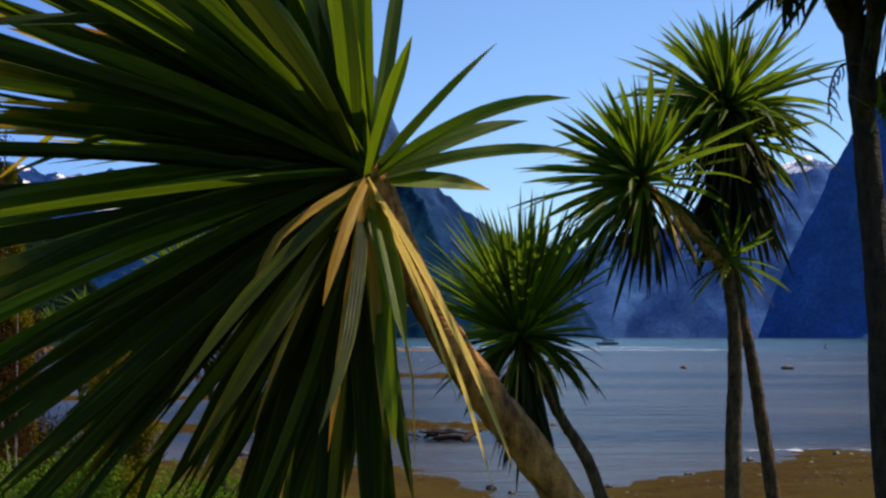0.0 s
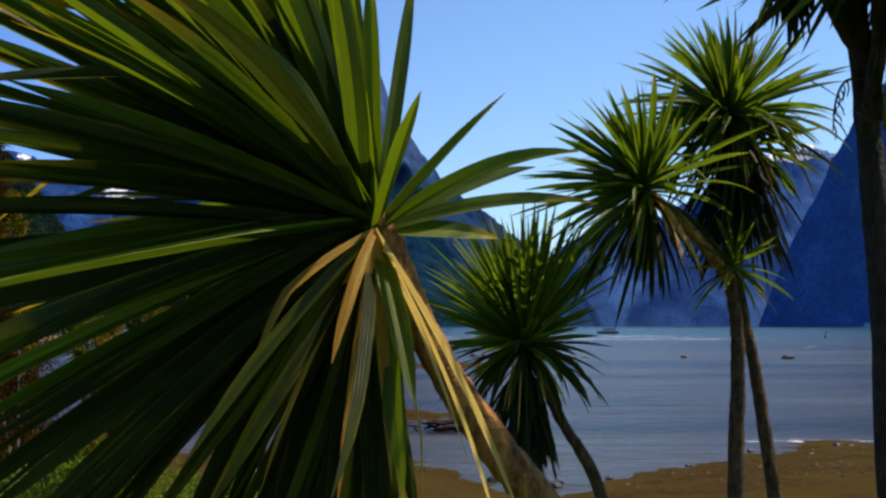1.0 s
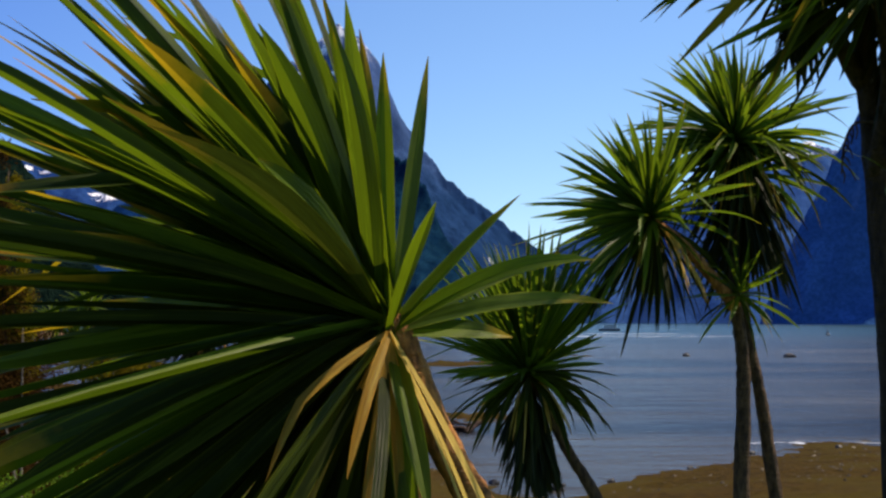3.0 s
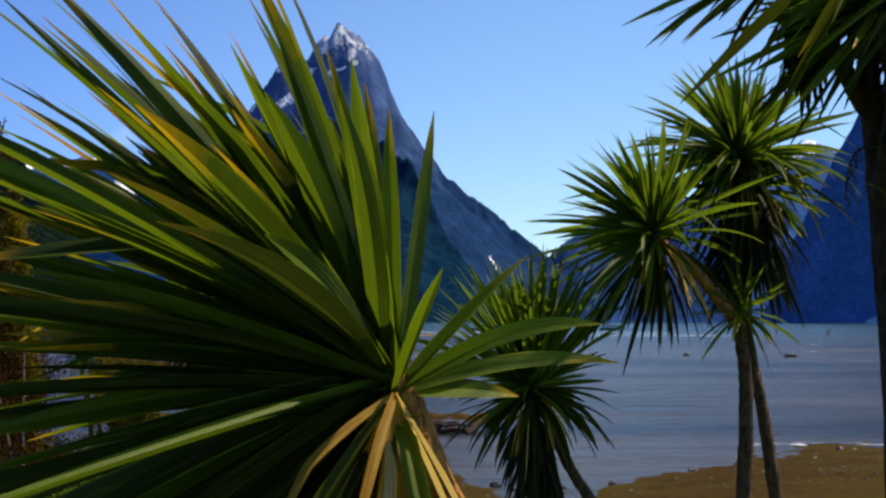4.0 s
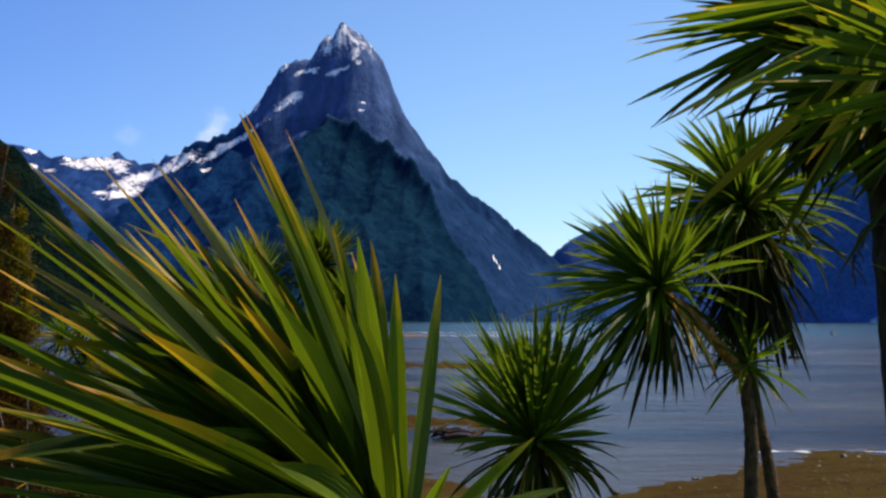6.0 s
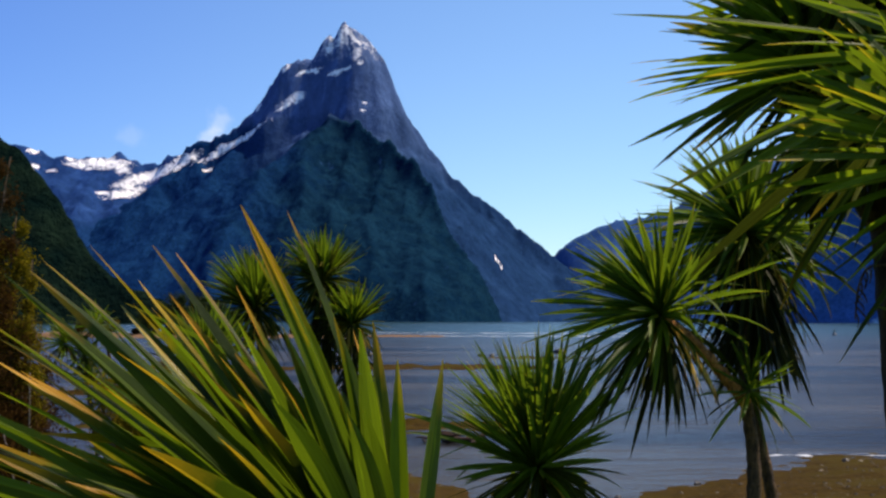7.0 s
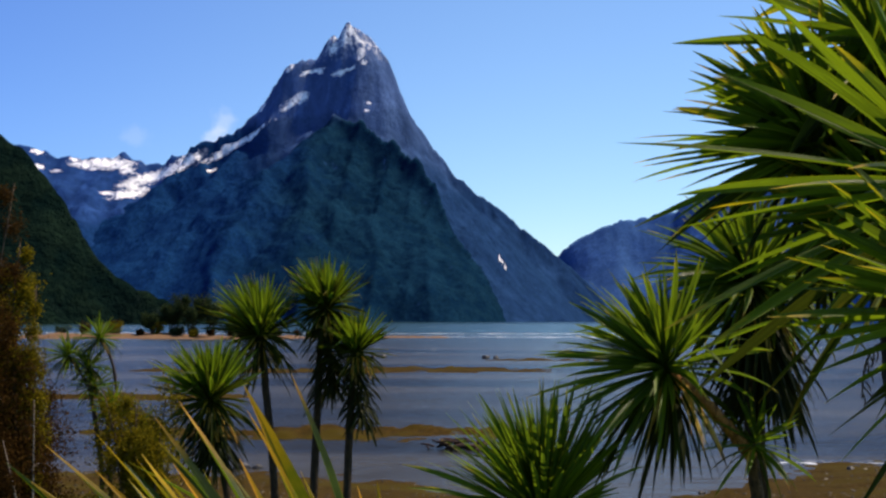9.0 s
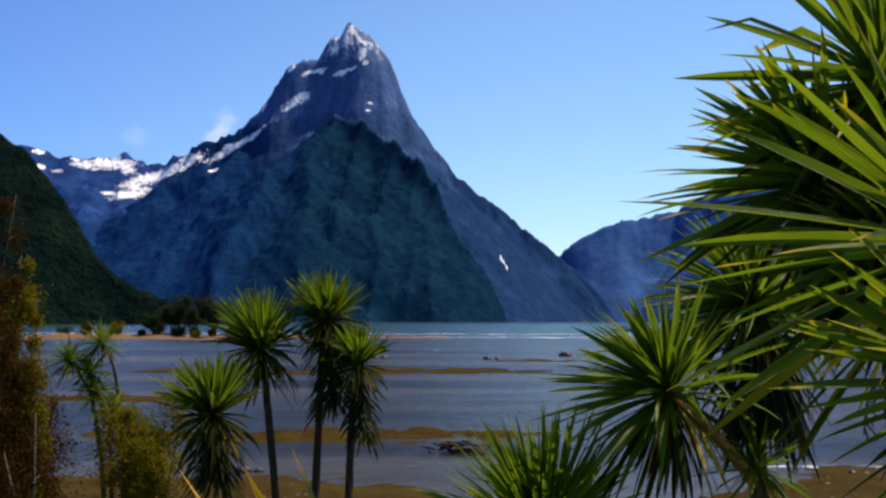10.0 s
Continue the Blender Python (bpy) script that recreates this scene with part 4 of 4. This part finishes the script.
shrub("small_tree", foot(-5.0, 14.6), 3.4, 0.3, "thin pale-barked sapling with few brown leaves", BROWN, 60, stems=2, leaves=1600, size=0.03, lean=(-0.25, 0), clumps=4, low=0.5, fat=0.022, wander=0.08, bark=BARK_PALE)
shrub("shrub", foot(-6.0, 16.4), 3.3, 0.85, "dense dark brown thicket beside the spindly trees", BROWN, 58, stems=9, leaves=40000, size=0.04, clumps=9, low=0.1)
shrub("shrub", foot(-4.4, 17), 3.5, 0.62, "rounded olive-green shrub on the bank", OLIVE, 53, stems=9, leaves=50000, size=0.035, clumps=9, low=0.1)
shrub("shrub", foot(-3.9, 12), 1.5, 0.9, "low bright green shrub on the bank", GREEN, 54, leaves=16000, size=0.04, low=0.1)
shrub("shrub", foot(-2.6, 12.1), 1.4, 0.7, "low bright green shrub on the bank", GREEN, 55, leaves=14000, size=0.04, low=0.1)
shrub("shrub", foot(-4.8, 16.6), 1.9, 0.9, "low olive shrub beside the spindly trees", OLIVE, 56, leaves=16000, size=0.04, low=0.1)
shrub("shrub", foot(-6.2, 17.2), 2.4, 1.1, "low brown shrub beside the spindly trees", BROWN, 57, leaves=26000, size=0.035, low=0.1)

# trees and scrub on the far spit
for x, y, h, s in ((-86, 402, 13.5, 6), (-79, 405, 12.5, 5.5), (-93, 404, 9, 4), (-71, 404, 7, 3.5), (-99, 403, 6, 3.5)):
    shrub("small_tree", (x, y, floor_at(x, y) - 0.1), h, s, "dark wind-shaped tree on the far sand spit", DARKGREEN, int(1000 + x), stems=5, leaves=7000, size=0.55, clumps=5, low=0.55, fat=0.3, wander=0.8)
rnd = random.Random(78)
for k in range(44):
    x = rnd.uniform(-130, -25)
    y = rnd.uniform(398, 408) if x < -60 else rnd.uniform(405, 412)
    shrub("shrub", (x, y, max(0, floor_at(x, y)) - 0.1), rnd.uniform(1.5, 4.5), rnd.uniform(1.5, 3.5), "low scrub on the far sand spit", (DARKGREEN, BROWN, OLIVE)[k % 3], 300 + k,
          stems=4, leaves=1400, size=0.36, clumps=4, low=0.1, fat=0.1)


# ---- rocks, driftwood, boat ----
def rock(place, size, seed, flat=0.6, label="dark wet rock on the tidal flat"):
    rnd = random.Random(seed)
    bm = bmesh.new()
    bmesh.ops.create_icosphere(bm, subdivisions=2, radius=1)
    for v in bm.verts:
        v.co *= 1 + 0.28 * noise.noise(v.co * 1.6 + Vector((seed, 0, 0)))
        v.co = Vector((v.co.x * size * rnd.uniform(0.97, 1.03), v.co.y * size * 0.8, v.co.z * size * flat))
    me = bpy.data.meshes.new("rock")
    bm.to_mesh(me)
    bm.free()
    me.materials.append(ROCK)
    ob = new("rock", me)
    ob.location = place
    ob.rotation_euler = (0, 0, rnd.uniform(0, 6))
    return tagged(ob, label, "rock", "rocks on the flats")


for k, (x, y, s) in enumerate(((1.7, 40.3, 0.22), (2.3, 39.3, 0.13), (3.6, 38.9, 0.28), (3.9, 39.9, 0.12), (5.6, 40.8, 0.16), (5.5, 198, 0.8), (7.2, 199, 0.6), (-11.4, 202.6, 0.8),
                               (-13, 203, 0.7), (19.9, 217, 1.3), (52.6, 184.6, 0.9), (38, 190, 0.7), (-8.85, 51.4, 0.4), (-8.2, 51.6, 0.25), (12.5, 49.5, 0.2), (16.5, 51, 0.18), (9, 44.5, 0.15))):
    rock((x, y, max(0.0, floor_at(x, y)) + s * 0.12), s, k)


def pebbles(seed, count):
    """Loose stones and shell bits strewn over the tidal flat."""
    rnd = random.Random(seed)
    verts, faces = [], []
    spread = np.random.RandomState(seed).rand(count * 4, 2)
    xs, ys = -16 + 42 * spread[:, 0], 37 + 20 * spread[:, 1]
    for x, y, z in zip(xs.tolist(), ys.tolist(), ground_height(xs, ys, LAT).tolist()):
        if not 0.01 < z < 0.9:
            continue
        s = 0.025 + 0.09 * rnd.random() ** 3
        k = len(verts)
        verts += [(x + s * rnd.uniform(0.7, 1.2), y, z), (x, y + s * rnd.uniform(0.7, 1.2), z), (x - s * rnd.uniform(0.7, 1.2), y, z), (x, y - s * rnd.uniform(0.7, 1.2), z),
                  (x + rnd.uniform(-0.3, 0.3) * s, y, z + s * rnd.uniform(0.4, 0.8)), (x, y, z - s * 0.4)]
        for a, c in ((0, 1), (1, 2), (2, 3), (3, 0)):
            faces += [(k + a, k + c, k + 4), (k + c, k + a, k + 5)]
    ob = new("pebbles", mesh_from("pebbles", verts, faces, PEBBLE, smooth=False))
    return tagged(ob, "scattered pebbles and shell bits on the mudflat", "pebbles", kind="stuff")


pebbles(9, 500)


def driftwood(place, seed):
    rnd = random.Random(seed)
    ob = thing("driftwood_pile", place, "tangle of dark driftwood and kelp on the sand bar", "driftwood")
    for i in range(26):
        az, ln = rnd.uniform(0, 6.28), rnd.uniform(0.6, 1.7)
        c = Vector((rnd.uniform(-1.6, 1.6), rnd.uniform(-1.0, 1.0), rnd.uniform(0.05, 0.5)))
        d = Vector((math.cos(az), math.sin(az) * 0.6, rnd.uniform(-0.12, 0.3)))
        part("log" if i < 5 else "stick", tube([c - d * ln * 0.5, c + Vector((0, 0, 0.05)), c + d * ln * 0.5], [0.16 if i < 7 else 0.06, 0.14 if i < 7 else 0.05, 0.04], DRIFT, "stick", sides=7, rnd=rnd, rough=0.2, steps=3), ob)
    return ob


driftwood((0.3, 59.5, max(-0.05, floor_at(0.3, 59.5))), 3)


def box_mesh(name, x0, x1, y0, y1, z0, z1, material, taper=0.0, bow=0.0, bevel=0.1):
    bm = bmesh.new()
    bmesh.ops.create_cube(bm, size=1)
    for v in bm.verts:
        tx = 1 - taper * (0.5 - v.co.z)
        v.co = Vector(((x0 + x1) / 2 + v.co.x * (x1 - x0) * tx, (y0 + y1) / 2 + v.co.y * (y1 - y0) * tx, (z0 + z1) / 2 + v.co.z * (z1 - z0)))
        if bow and v.co.x < x0 + 0.3 * (x1 - x0):
            v.co.y = (y0 + y1) / 2 + (v.co.y - (y0 + y1) / 2) * (1 - bow)
    bmesh.ops.bevel(bm, geom=bm.edges[:], offset=bevel, segments=2, affect="EDGES")
    me = bpy.data.meshes.new(name)
    bm.to_mesh(me)
    bm.free()
    me.materials.append(material)
    return me


def boat(place):
    ob = thing("boat", place, "small dark cruise launch with a pale cabin under way", "boat")
    part("hull", box_mesh("hull", -6.5, 6.5, -1.9, 1.9, -0.5, 1.3, HULL_DARK, 0.18, 0.8, 0.2), ob)
    part("cabin", box_mesh("cabin", -3, 4, -1.5, 1.5, 1.3, 2.9, HULL, -0.05, 0, 0.15), ob)
    part("window_band", box_mesh("window_band", -2.8, 3.6, -1.56, 1.56, 1.9, 2.5, HULL_DARK, 0, 0, 0.05), ob)
    part("roof", box_mesh("roof", -3.3, 4.3, -1.7, 1.7, 2.9, 3.1, HULL_DARK, 0, 0, 0.05), ob)
    part("mast", tube([(0.5, 0, 3.0), (0.5, 0, 4.0), (0.55, 0, 5.0)], [0.08, 0.06, 0.04], HULL_DARK, "mast", sides=6), ob)
    return ob


boat((96.2, 700, 0.1))


def marker(place):
    ob = thing("channel_marker", place, "small dark channel marker in the water", "buoy")
    part("float", tube([(0, 0, -0.6), (0, 0, 0.2), (0, 0, 0.9)], [0.9, 1.0, 0.5], HULL_DARK, "float", sides=12), ob)
    part("pole", tube([(0, 0, 0.8), (0, 0, 1.8), (0, 0, 2.6)], [0.25, 0.2, 0.15], HULL_DARK, "pole", sides=8), ob)
    return ob


marker((158.3, 500, 0))
